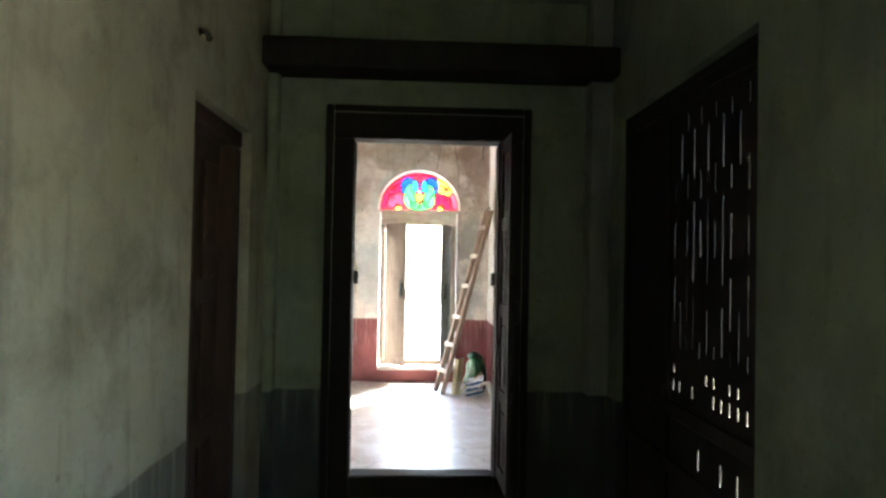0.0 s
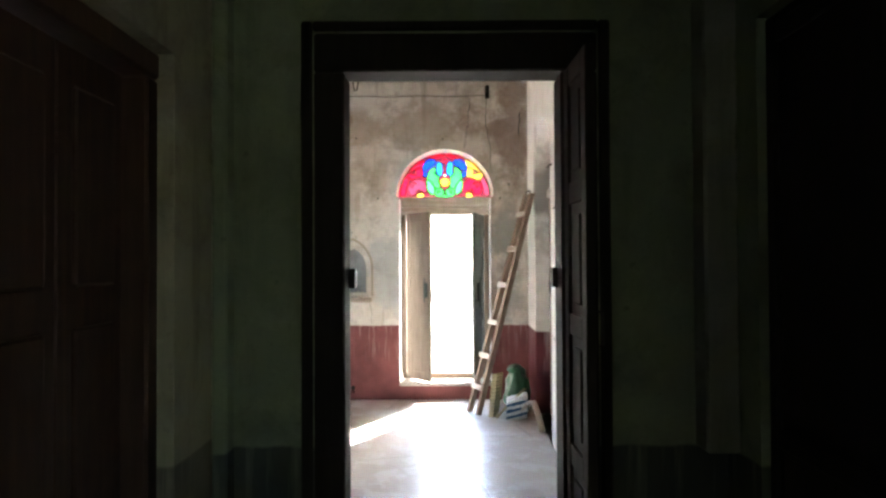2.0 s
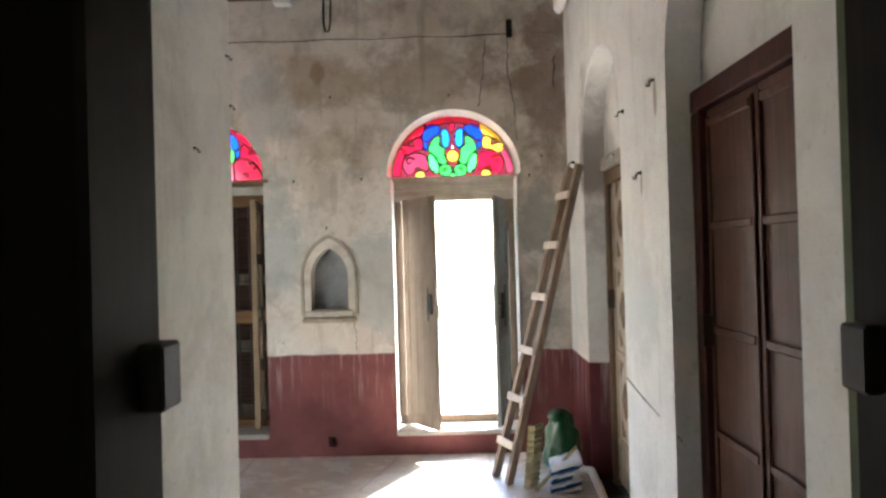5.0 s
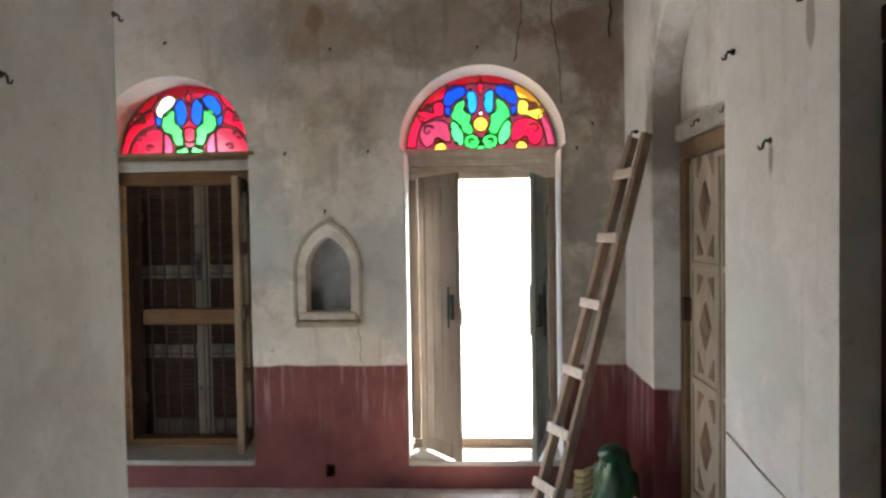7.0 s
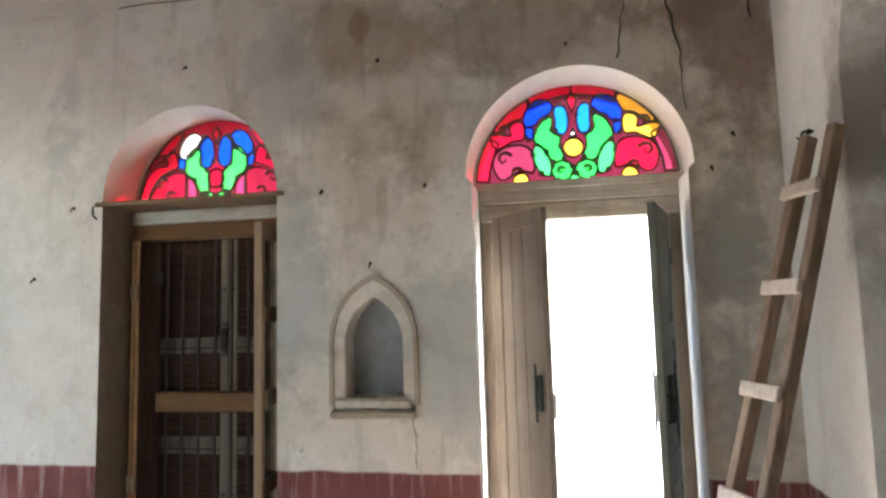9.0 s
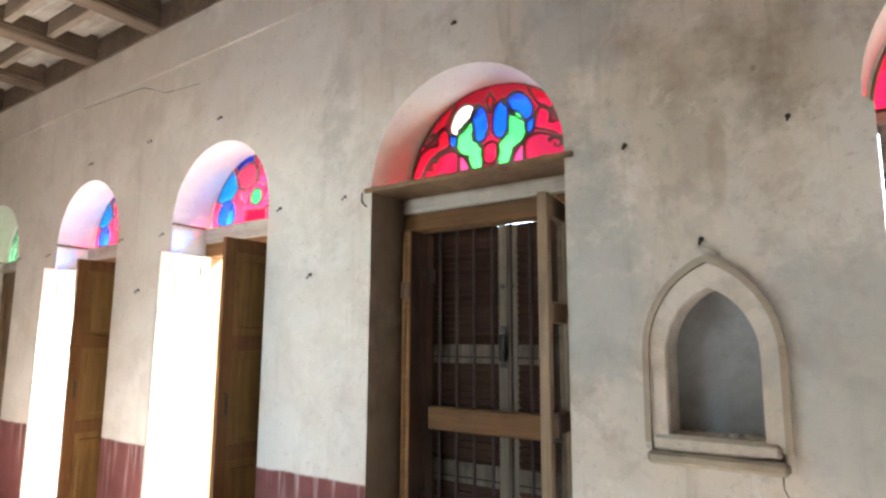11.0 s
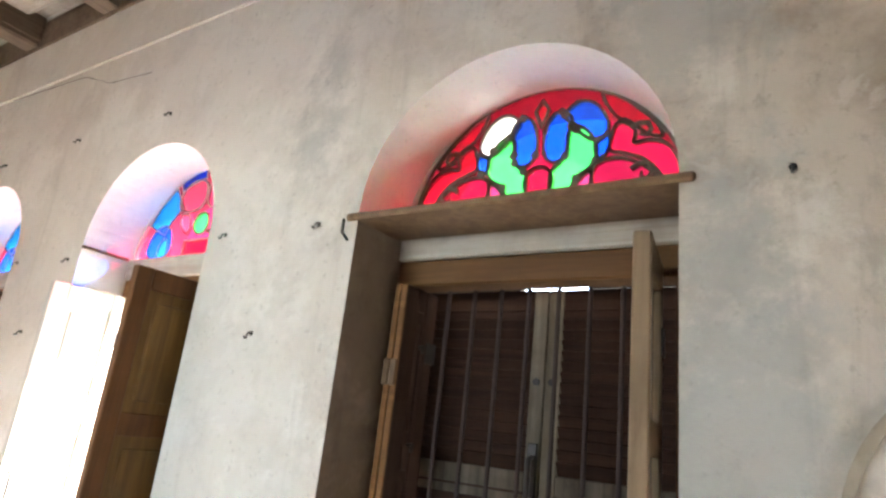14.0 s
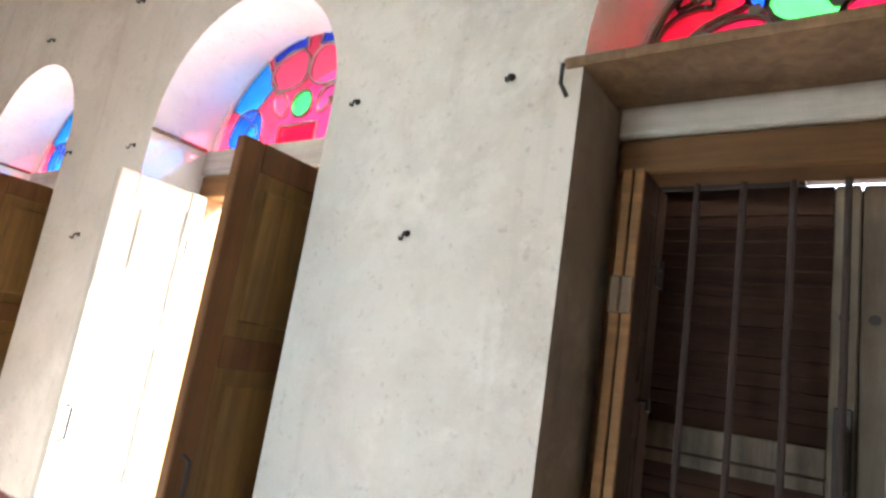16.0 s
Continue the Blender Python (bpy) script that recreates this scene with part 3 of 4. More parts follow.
DESIGN_A = [("amber", disc(0, 0.34, 0.096)), ("mint", [(0.0, 0.11), (0.075, 0.0), (-0.075, 0.0)]), ("white", [(0.0, 0.53), (0.03, 0.46), (-0.03, 0.46)])]
for flip, wing, fan_tone, rim_tone in ((list, "amber", "red", "pink"), (mirror, "red", "pink", "red")):
    DESIGN_A += [("green", flip(BODY)), ("mint", flip(LEAFLET)), ("green", flip(FOOT)), ("sky", flip(OVAL)), ("blue", flip(CREST)), ("blue", flip(TAIL)), (wing, flip(WING)), (wing, flip(HOOK)),
                 (fan_tone, flip(FAN)), ("amber", flip(HALFMOON)), (rim_tone, flip(fan(3, 30, 0.86, 0.985)))]
DESIGN_A += [("red", DIAMOND), ("red", fan(62, 90, 0.88, 0.985)), ("red", fan(90, 118, 0.88, 0.985))]
LEG_B = [(0.19, 0.60), (0.24, 0.65), (0.31, 0.615), (0.365, 0.53), (0.385, 0.43), (0.34, 0.35), (0.26, 0.32), (0.225, 0.22), (0.175, 0.14), (0.095, 0.145), (0.10, 0.26), (0.095, 0.37), (0.17, 0.43), (0.20, 0.49)]
CREST_B = [(0.17, 0.765), (0.27, 0.845), (0.385, 0.80), (0.465, 0.65), (0.425, 0.55), (0.34, 0.57), (0.27, 0.635), (0.215, 0.70)]
TAIL_B = [(0.40, 0.54), (0.475, 0.575), (0.475, 0.465), (0.42, 0.40), (0.385, 0.47)]
OVAL_B = [(0.03, 0.52), (0.038, 0.68), (0.095, 0.785), (0.17, 0.775), (0.22, 0.71), (0.185, 0.60), (0.195, 0.48), (0.10, 0.435)]
FOOT_B = disc(0.10, 0.068, 0.09, 0.068)
WING_B = [(0.42, 0.87), (0.52, 0.83), (0.64, 0.735), (0.76, 0.60), (0.80, 0.505), (0.70, 0.545), (0.60, 0.65), (0.53, 0.67)]
HOOK_B = [(0.54, 0.62), (0.61, 0.60), (0.66, 0.53), (0.63, 0.46), (0.72, 0.48), (0.83, 0.44), (0.89, 0.32), (0.95, 0.12), (0.96, 0.02), (0.89, 0.02), (0.83, 0.20), (0.72, 0.36), (0.58, 0.42), (0.50, 0.44), (0.51, 0.52)]
FAN_B = [(0.39, 0.01), (0.385, 0.335), (0.46, 0.38), (0.56, 0.38), (0.69, 0.315), (0.79, 0.20), (0.85, 0.02)]
LEAF_B = [(0.24, 0.02), (0.25, 0.21), (0.31, 0.295), (0.37, 0.325), (0.375, 0.02)]
DESIGN_B = [("wine", disc(0, 0.30, 0.092, 0.10)), ("red", DIAMOND)]
for flip, crest in ((list, "azure"), (mirror, "white")):
    DESIGN_B += [("lime", flip(LEG_B)), ("lime", flip(FOOT_B)), ("azure", flip(OVAL_B)), (crest, flip(CREST_B)), ("azure", flip(TAIL_B)),
                 ("red", flip(WING_B)), ("red", flip(HOOK_B)), ("wine", flip(FAN_B)), ("rose", flip(LEAF_B))]
SCROLL = [(-0.86, 0.02), (-0.85, 0.22), (-0.74, 0.36), (-0.58, 0.38), (-0.46, 0.28), (-0.44, 0.02)]
PETAL = [(-0.66, 0.02), (-0.66, 0.14), (-0.60, 0.24), (-0.53, 0.22), (-0.50, 0.10), (-0.50, 0.02)]
HEART = [(-0.02, 0.56), (-0.02, 0.80), (-0.18, 0.88), (-0.36, 0.82), (-0.46, 0.68), (-0.42, 0.54), (-0.22, 0.50)]
STEM = [(-0.38, 0.50), (-0.22, 0.47), (-0.17, 0.36), (-0.20, 0.24), (-0.34, 0.34)]
DESIGN_C = [("mint", disc(0.0, 0.36, 0.115)), ("red", rect(-0.22, 0.22, 0.02, 0.18))]
for flip in (list, mirror):
    DESIGN_C += [("sky", flip(PETAL)), ("azure", flip(SCROLL)), ("blush", flip(HEART)), ("blush", flip(STEM)),
                 ("cyan", flip(fan(124, 156, 0.66, 0.985))), ("blue", flip(fan(95, 120, 0.88, 0.985)))]
DESIGN_E = [("moss", p) for _, p in DESIGN_C]
DESIGN_F = [("slate", p) for _, p in DESIGN_C]
CURL = [(0.0, 0.0), (0.05, 0.03), (0.10, 0.02), (0.12, -0.03), (0.09, -0.065), (0.055, -0.05), (0.06, -0.02)]


def fanlight(win, cx, half, z0, design, ground, curls=True, came=0.013):
    """Leaded coloured panes in a half-round light. ground: the colour between the drawn panes."""
    rim = [(math.cos(math.pi * i / 40), math.sin(math.pi * i / 40)) for i in range(41)]
    swell = 1.12 if came > 0.02 else 1.03
    design = [(k, swollen(rounded(p), swell) if 5 <= len(p) < 18 else p) for k, p in design]
    vs, es = [], []
    for lp in [rim] + [p for _, p in design]:
        k = len(vs)
        vs += [Vector(p) for p in lp]
        es += [(k + i, k + (i + 1) % len(lp)) for i in range(len(lp))]
    out = delaunay_2d_cdt(vs, es, [], 0, 1e-5)
    groups = {}
    for f in out[2]:
        c = sum((out[0][i] for i in f), Vector((0, 0))) / len(f)
        if not inside(c, rim):
            continue
        key = next((i for i, (_, p) in enumerate(design) if inside(c, p)), -1)
        if key < 0:
            key = -1 - int(4 * math.atan2(c.y, c.x) / math.pi)
        groups.setdefault(key, []).append([out[0][i] for i in f])
    for key, tris in sorted(groups.items()):
        bm = bmesh.new()
        for tri in tris:
            bm.faces.new([bm.verts.new((cx + half * p.x, GY, z0 + half * p.y)) for p in tri])
        bmesh.ops.remove_doubles(bm, verts=bm.verts[:], dist=1e-5)
        bmesh.ops.recalc_face_normals(bm, faces=bm.faces[:])
        part("pane", bm, GLASS[design[key][0] if key >= 0 else ground], win)
    lead = bmesh.new()
    for _, p in design:
        for q in ribbon(p, came):
            a = [lead.verts.new((cx + half * v.x, GY - 0.007, z0 + half * v.y)) for v in q]
            b = [lead.verts.new((cx + half * v.x, GY + 0.007, z0 + half * v.y)) for v in q]
            lead.faces.new(a)
            lead.faces.new(b[::-1])
            for i in range(4):
                lead.faces.new((a[i], b[i], b[(i + 1) % 4], a[(i + 1) % 4]))
    if curls:   # drips of black paint along the edges of the green and blue panes
        for k, p in design:
            if k in ("green", "lime", "sky", "azure", "blue", "mint"):
                for q in p[2::7]:
                    r = came * (1.15 + 0.5 * math.sin(40 * q[0] + 17 * q[1]))
                    ring = [(q[0] + r * math.cos(math.pi * n / 3), q[1] + r * math.sin(math.pi * n / 3)) for n in range(6)]
                    a = [lead.verts.new((cx + half * u, GY - 0.008, z0 + half * max(v, 0.0))) for u, v in ring]
                    b = [lead.verts.new((cx + half * u, GY - 0.001, z0 + half * max(v, 0.0))) for u, v in ring]
                    lead.faces.new(a)
                    for n in range(6):
                        lead.faces.new((a[n], b[n], b[(n + 1) % 6], a[(n + 1) % 6]))
    part("lead_came", lead, M_LEAD if curls else M_CAME, win, "thin lead strips between the panes")
    if curls:
        bm = bmesh.new()
        for ox, oy, sc, fl in ((0.62, 0.30, 1.1, 1), (-0.62, 0.30, 1.1, -1), (0.62, 0.58, 1, 1), (-0.62, 0.58, 1, -1), (0.52, 0.14, 0.8, 1), (-0.52, 0.14, 0.8, -1), (0.09, 0.13, 0.6, 1), (-0.09, 0.13, 0.6, -1)):
            tube([(cx + half * (ox + fl * sc * x), GY - 0.006, z0 + half * (oy + sc * y)) for x, y in CURL], [half * 0.02, half * 0.02, half * 0.02, half * 0.017, half * 0.015, half * 0.012, half * 0.008], 6, bm)
        ring = [(cx + half * 0.985 * math.cos(math.pi * k / 30), GY - 0.006, z0 + half * 0.985 * math.sin(math.pi * k / 30)) for k in range(31)]
        tube(ring, half * 0.014, 6, bm)
        part("scroll", bm, M_LEAD, win, "dark painted scrolls")


def half_ring(cx, r0, r1, z0, y0, y1):
    a = [(cx + r1 * math.cos(math.pi * i / 32), z0 + r1 * math.sin(math.pi * i / 32)) for i in range(33)]
    b = [(cx + r0 * math.cos(math.pi * i / 32), z0 + r0 * math.sin(math.pi * i / 32)) for i in range(32, -1, -1)]
    return slab(a + b, [], y0, y1)


def window_unit(i, cx, half, design, ground, wood, ledge):
    win = thing("window_%d" % i, (cx, GY, SILL), "arched window door with a coloured leaded fanlight", "window", kind="structure")
    part("window_sill", box(cx - half + 0.003, cx + half - 0.003, WY - 0.012, OY, SILL, SILL + 0.035, 0.006), M_STONE, win, "worn pale stone sill")
    part("threshold", box(cx - half + 0.01, cx + half - 0.01, GY - 0.03, GY + 0.07, SILL + 0.037, 0.245, 0.005), wood, win)
    for sx in (-1, 1):
        a, b = sorted((cx + sx * (half - 0.003), cx + sx * (half - 0.062)))
        part("jamb", box(a, b, GY - 0.03, GY + 0.07, 0.247, 2.08, 0.006), wood, win)
    part("door_head", box(cx - half + 0.003, cx + half - 0.003, GY - 0.035, GY + 0.07, 2.005, 2.095, 0.006), M_LINTEL if i == 1 else wood, win)
    part("transom", box(cx - half + 0.003, cx + half - 0.003, GY - 0.045, GY + 0.07, 2.097, 2.20, 0.006), M_LINTEL, win, "whitewashed timber transom")
    part("fanlight_frame", half_ring(cx, (half if i > 1 else 0.525) - 0.014, (half if i > 1 else 0.525) + 0.006, 2.203, GY - 0.02, GY + 0.03), M_REVEAL, win)
    fanlight(win, cx, (half if i > 1 else 0.525) - 0.012, 2.203, design, ground, i < 3, 0.019 if i < 2 else 0.021 if i == 2 else 0.013)
    if i == 1:
        part("transom_cap", box(cx - 0.535, cx + 0.535, GY - 0.05, GY + 0.07, 2.165, 2.207, 0.004), M_LINTEL, win)
    if ledge == "board":
        part("ledge", box(cx - half - 0.045, cx + half + 0.04, WY - 0.014, GY - 0.05, 2.168, 2.192, 0.006), M_DOORWOOD, win, "brown wooden ledge board")
        part("ledge_bracket", tube([(cx - half - 0.03, WY - 0.004, 2.10), (cx - half - 0.035, WY - 0.03, 2.12), (cx - half - 0.035, WY - 0.03, 2.166)], 0.005), M_IRON, win)
    elif ledge == "strip":
        for sx in (-1, 1):
            a, b = sorted((cx + sx * (half - 0.002), cx + sx * (half - 0.016)))
            part("impost", box(a, b, WY - 0.006, GY - 0.047, 2.190, 2.204, 0.003), M_DOORWOOD, win, "thin dark impost strip along the reveal")
    return win


def leaf(hx, hy, turn, width, z0, z1, mat, label, inset=None, rails=(0.0, 0.36, 0.68, 1.0), side=1, name="shutter_leaf", group="shutter leaves", handle=True, thick=0.034, panel_mat=None, lip=None, st=0.07):
    """A panelled leaf: hinged at (hx, hy), turn: degrees from +x in which it runs; built in the plane, then turned."""
    th = thing(name, (hx, hy, z0), label, "shutter", group)
    m = Matrix.Translation((hx, hy, 0)) @ Matrix.Rotation(radians(turn), 4, "Z")
    h = z1 - z0
    # lip: paler strip that paints the light on the front edge
    if lip:
        part("edge_lip", box(width + 0.001, width + 0.008, -thick / 2, thick / 2, z0, z1, 0.002, m=m), lip, th, "front edge with its light put into a paler wood colour")
    stiles = []
    for a, b in ((0.003, st), (width - st, width)):
        stiles.append(part("stile", box(a, b, -thick / 2, thick / 2, z0, z1, 0.004, m=m), mat, th))
    zs = [z0 + h * r for r in rails]
    for k, z in enumerate(zs):
        lo, hi = (z, z + 0.09) if k == 0 else (z - 0.08, z) if k == len(zs) - 1 else (z - 0.04, z + 0.04)
        part("rail", box(st + 0.001, width - st - 0.001, -thick / 2 + 0.001, thick / 2 - 0.001, lo, hi, 0.003, m=m), mat, th)
    for k in range(len(zs) - 1):
        lo = zs[k] + (0.09 if k == 0 else 0.04)
        hi = zs[k + 1] - (0.08 if k == len(zs) - 2 else 0.04)
        if inset == "plank":
            continue
        if inset == "glass":
            g = part("glass_pane", box(st, width - st, -0.002, 0.002, lo, hi, 0, m=m), M_GLASS, th, "dusty clear glass")
            g.visible_shadow = False
        else:
            bm = box(st, width - st, -0.006, 0.006, lo, hi, 0)
            box(st + 0.035, width - st - 0.035, -0.013, 0.013, lo + 0.04, hi - 0.04, 0.006, bm)
            bm.transform(m)
            part("panel", bm, panel_mat or mat, th)
    if inset == "plank":
        for k in range(3):
            a, b = st + (width - 2 * st) * k / 3, st + (width - 2 * st) * (k + 1) / 3
            part("plank", box(a + 0.001, b - 0.001, -0.012, 0.0125 - 0.001 * k, z0 + 0.02, z1 - 0.02, 0.002, m=m), panel_mat or mat, th)
    if handle:
        bm = tube([(width - 0.03, 0.018, z0 + 0.47 * h), (width - 0.03, 0.045, z0 + 0.475 * h), (width - 0.03, 0.045, z0 + 0.53 * h), (width - 0.03, 0.018, z0 + 0.535 * h)], 0.006, 6)
        bm.transform(m)
        part("handle", bm, M_IRON, stiles[1], "small dark iron pull")
    for z in (z0 + 0.12 * h, z0 + 0.86 * h):
        part("hinge", box(-0.008, 0.05, thick / 2, thick / 2 + 0.004, z, z + 0.07, 0, m=m), M_IRON, stiles[0])
    return th


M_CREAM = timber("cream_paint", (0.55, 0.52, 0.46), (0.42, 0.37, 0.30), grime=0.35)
M_OLIVE = timber("olive_varnish", (0.21, 0.115, 0.032), (0.11, 0.056, 0.017), rough=0.5, grime=0.5, spec=0.25)
M_GREYGREEN = timber("grey_green_paint", (0.20, 0.21, 0.175), (0.10, 0.10, 0.08))
DESIGNS = [(DESIGN_A, "garnet"), (DESIGN_B, "wine"), (DESIGN_C, "rose"), (DESIGN_C, "rose"), (DESIGN_E, "moss"), (DESIGN_F, "slate")]
M_FRAME_B = timber("dark_frame_wood", (0.15, 0.073, 0.026), (0.076, 0.036, 0.014), axis=0, spec=0.15)
WOODS = [M_LEAF, M_FRAME_B, M_FRAME, M_FRAME, M_DOORWOOD, M_DOORWOOD]
LEDGES = ["", "board", "strip", "strip", "strip", "strip"]
for i, (cx, half) in enumerate(WINDOWS):
    window_unit(i + 1, cx, half if i else 0.495, *DESIGNS[i], WOODS[i], LEDGES[i])

M_LATCH = plain("green_black_paint", (0.03, 0.045, 0.036), 0.5)


def latch(th, hx, hy, turn, at, z, high):
    """A painted latch block and its bolt on both faces of a leaf."""
    m = Matrix.Translation((hx, hy, 0)) @ Matrix.Rotation(radians(turn), 4, "Z")
    for sy in (-1, 1):
        a, b = sorted((sy * 0.0175, sy * 0.04))
        bm = box(at - 0.028, at + 0.028, a, b, z - high / 2, z + high / 2, 0.006)
        tube([(at, sy * 0.045, z - high * 0.8), (at, sy * 0.045, z + high * 0.8)], 0.006, 6, bm)
        bm.transform(m)
        part("latch", bm, M_LATCH, th, "dark green painted latch block")


# leaves of the window doors
w1 = leaf(-0.395, GY - 0.05, -50, 0.41, 0.205, 2.02, M_LEAF, "weathered beige-brown plank shutter leaf standing half open", inset="plank", rails=(0.0, 1.0))
latch(w1, -0.395, GY - 0.05, -50, 0.355, 1.18, 0.16)
w1 = leaf(0.445, GY - 0.05, 180 + 73.5, 0.448, 0.25, 2.0, M_GREYGREEN, "grey-green panelled shutter leaf folded back against the jamb")
latch(w1, 0.445, GY - 0.05, 180 + 73.5, 0.33, 1.16, 0.2)
for k in (2, 3):
    cx, half = WINDOWS[k]
    th = leaf(cx + half - 0.07, GY - 0.04, -90, 0.46, 0.25, 2.0, M_LEAF_BROWN, "brown panelled shutter leaf opened into the hall", panel_mat=M_OLIVE)
    bm = tube([(cx + half - 0.094, GY - 0.27, 1.02), (cx + half - 0.105, GY - 0.27, 1.06), (cx + half - 0.105, GY - 0.27, 1.16), (cx + half - 0.094, GY - 0.27, 1.20)], [0.012, 0.016, 0.016, 0.012], 8)
    part("latch", bm, M_REDWOOD, th, "dark brown turned latch", True)
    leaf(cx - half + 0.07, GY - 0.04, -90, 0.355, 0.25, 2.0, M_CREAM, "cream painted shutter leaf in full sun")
cx, half = WINDOWS[4]
leaf(cx + half - 0.062, GY - 0.02, 180, 0.427, 0.25, 2.004, M_DOORWOOD, "dark brown shutter leaf shut")
leaf(cx - half + 0.062, GY - 0.02, 0, 0.427, 0.25, 2.004, M_DOORWOOD, "dark brown shutter leaf shut")
cx, half = WINDOWS[5]
leaf(cx + half - 0.06, GY - 0.02, 180, 0.415, 0.25, 2.0, M_DOORWOOD, "dark brown shutter leaf shut")
leaf(cx - half + 0.06, GY - 0.02, 0, 0.415, 0.25, 2.0, M_DOORWOOD, "dark brown shutter leaf shut")
# second window: folded pair at one jamb, glazed leaf at the other
for dx in (0.0, 0.027):
    # face shade and edge light come from two wood colours
    th = leaf(-2.437 + dx, OY - 0.11, -90, 0.19, 0.25, 2.0, M_REDWOOD, "varnished brown leaf folded flat beside the jamb", handle=False, lip=M_FRAME, thick=0.022)
    for z in (0.62, 1.66):
        part("hinge_block", box(-2.45 + dx, -2.424 + dx, OY - 0.322, OY - 0.309, z, z + 0.085, 0.004), M_DOORWOOD, th, "brown hinge block on the front edge")
    if dx:
        for z in (0.75, 1.15, 1.48, 1.80):
            part("staple", tube([(-2.40, OY - 0.20, z), (-2.375, OY - 0.205, z + 0.004), (-2.372, OY - 0.215, z - 0.02)], 0.006, 6), M_IRON, th)
leaf(-1.592, GY - 0.045, 279, 0.31, 0.25, 2.03, timber("glazed_leaf_wood", (0.27, 0.19, 0.115), (0.15, 0.10, 0.058), rough=0.5), "glazed brown wooden leaf standing open into the room", inset="glass", rails=(0.0, 0.26, 0.5, 0.74, 1.0), st=0.045, thick=0.042)

M_RUST = plain("rusty_iron", (0.034, 0.016, 0.010), 0.75, 0.0, 0.5, 30)


def grille(x0, x1, y, z0, z1):
    g = thing("window_grille", ((x0 + x1) / 2, y, z0), "iron bar grille with a brown wooden cross rail", "grille")
    n = 8
    for k in range(n):
        x = x0 + (k + 0.5) * (x1 - x0) / n
        part("bar", tube([(x, y, z0), (x, y, z1)], 0.0075, 8), M_RUST, g)
    part("cross_rail", box(x0, x1, y - 0.03, y + 0.03, 1.03, 1.14, 0.006), M_FRAME_B, g, "worn brown cross rail")
    return g


grille(-2.365, -1.555, GY + 0.05, 0.246, 2.003)


M_SLAT = timber("louvre_wood", (0.038, 0.018, 0.011), (0.018, 0.008, 0.006), axis=0, rough=0.8, spec=0.12)
M_DULL = timber("dull_worn_paint", (0.075, 0.055, 0.038), (0.03, 0.022, 0.015), grime=0.8, rough=0.8, spec=0.12)

M_STILE = timber("worn_grey_stile", (0.175, 0.145, 0.105), (0.08, 0.062, 0.043), grime=0.7, rough=0.75, spec=0.15)
M_RAIL = timber("flaking_pale_paint", (0.15, 0.12, 0.09), (0.04, 0.03, 0.02), grime=1.0, rough=0.8, spec=0.12)


def louvre_leaf(x0, x1, y, z0, z1, inner):
    """inner: which side the meeting stile is on, -1 or 1."""
    th = thing("louvre_shutter", ((x0 + x1) / 2, y, z0), "closed dark brown louvred outer shutter with worn pale rails", "shutter", "outer louvred shutters")
    part("stile", box(x0, x0 + 0.05, y - 0.018, y + 0.018, z0, z1, 0.003), M_STILE if inner < 0 else M_SLAT, th)
    part("stile", box(x1 - 0.05, x1, y - 0.018, y + 0.018, z0, z1, 0.003), M_STILE if inner > 0 else M_SLAT, th)
    bands = ((z0, z0 + 0.13, M_DULL), (0.77, 0.87, M_RAIL), (1.345, 1.44, M_RAIL), (z1 - 0.10, z1, M_SLAT))
    for a, b, mt in bands:
        part("rail", box(x0 + 0.051, x1 - 0.051, y - 0.017, y + 0.017, a, b, 0.003), mt, th)
    for z in (0.55, 1.12, 1.72):
        part("bolt", tube([(x1 - 0.025 if inner > 0 else x0 + 0.025, y - 0.026, z), (x1 - 0.025 if inner > 0 else x0 + 0.025, y - 0.017, z)], 0.012, 8), M_IRON, th)
    z = z0 + 0.135
    while z < z1 - 0.085:
        if not any(a + 0.012 < z < b - 0.012 for a, b, _ in bands):
            m = Matrix.Translation(((x0 + x1) / 2, y, z)) @ Matrix.Rotation(radians(-58), 4, "X")
            part("slat", box(-(x1 - x0) / 2 + 0.05, (x1 - x0) / 2 - 0.05, -0.031, 0.031, -0.004, 0.004, 0, m=m), M_SLAT, th)
        z += 0.034
    return th


louvre_leaf(-2.486, -1.9905, OY - 0.045, 0.2, 2.026, 1)
part("meeting_bead", box(-2.0, -1.977, OY - 0.026, OY - 0.018, 0.2, 2.026, 0.002), M_SLAT, bpy.data.objects["louvre_shutter"])
louvre_leaf(-1.9865, -1.482, OY - 0.045, 0.2, 2.024, -1)
lock = bpy.data.objects["louvre_shutter"]
part("handle", tube([(-2.012, OY - 0.064, 1.36), (-2.012, OY - 0.10, 1.37), (-2.012, OY - 0.10, 1.48), (-2.012, OY - 0.064, 1.49)], 0.009, 8), M_IRON, lock, "black iron pull handle", True)
part("keeper", box(-2.03, -1.996, OY - 0.074, OY - 0.0635, 1.33, 1.53, 0.003), M_IRON, lock, "black iron back plate")
head = box(-2.488, -1.48, OY - 0.09, OY - 0.01, 2.043, 2.18, 0.004)
box(-2.488, -2.10, OY - 0.085, OY - 0.015, 2.03, 2.0425, 0, head)
box(-1.86, -1.48, OY - 0.085, OY - 0.015, 2.03, 2.0425, 0, head)
struct("shutter_head", head, M_SLAT, "dark timber head over the outer shutters", "trim")

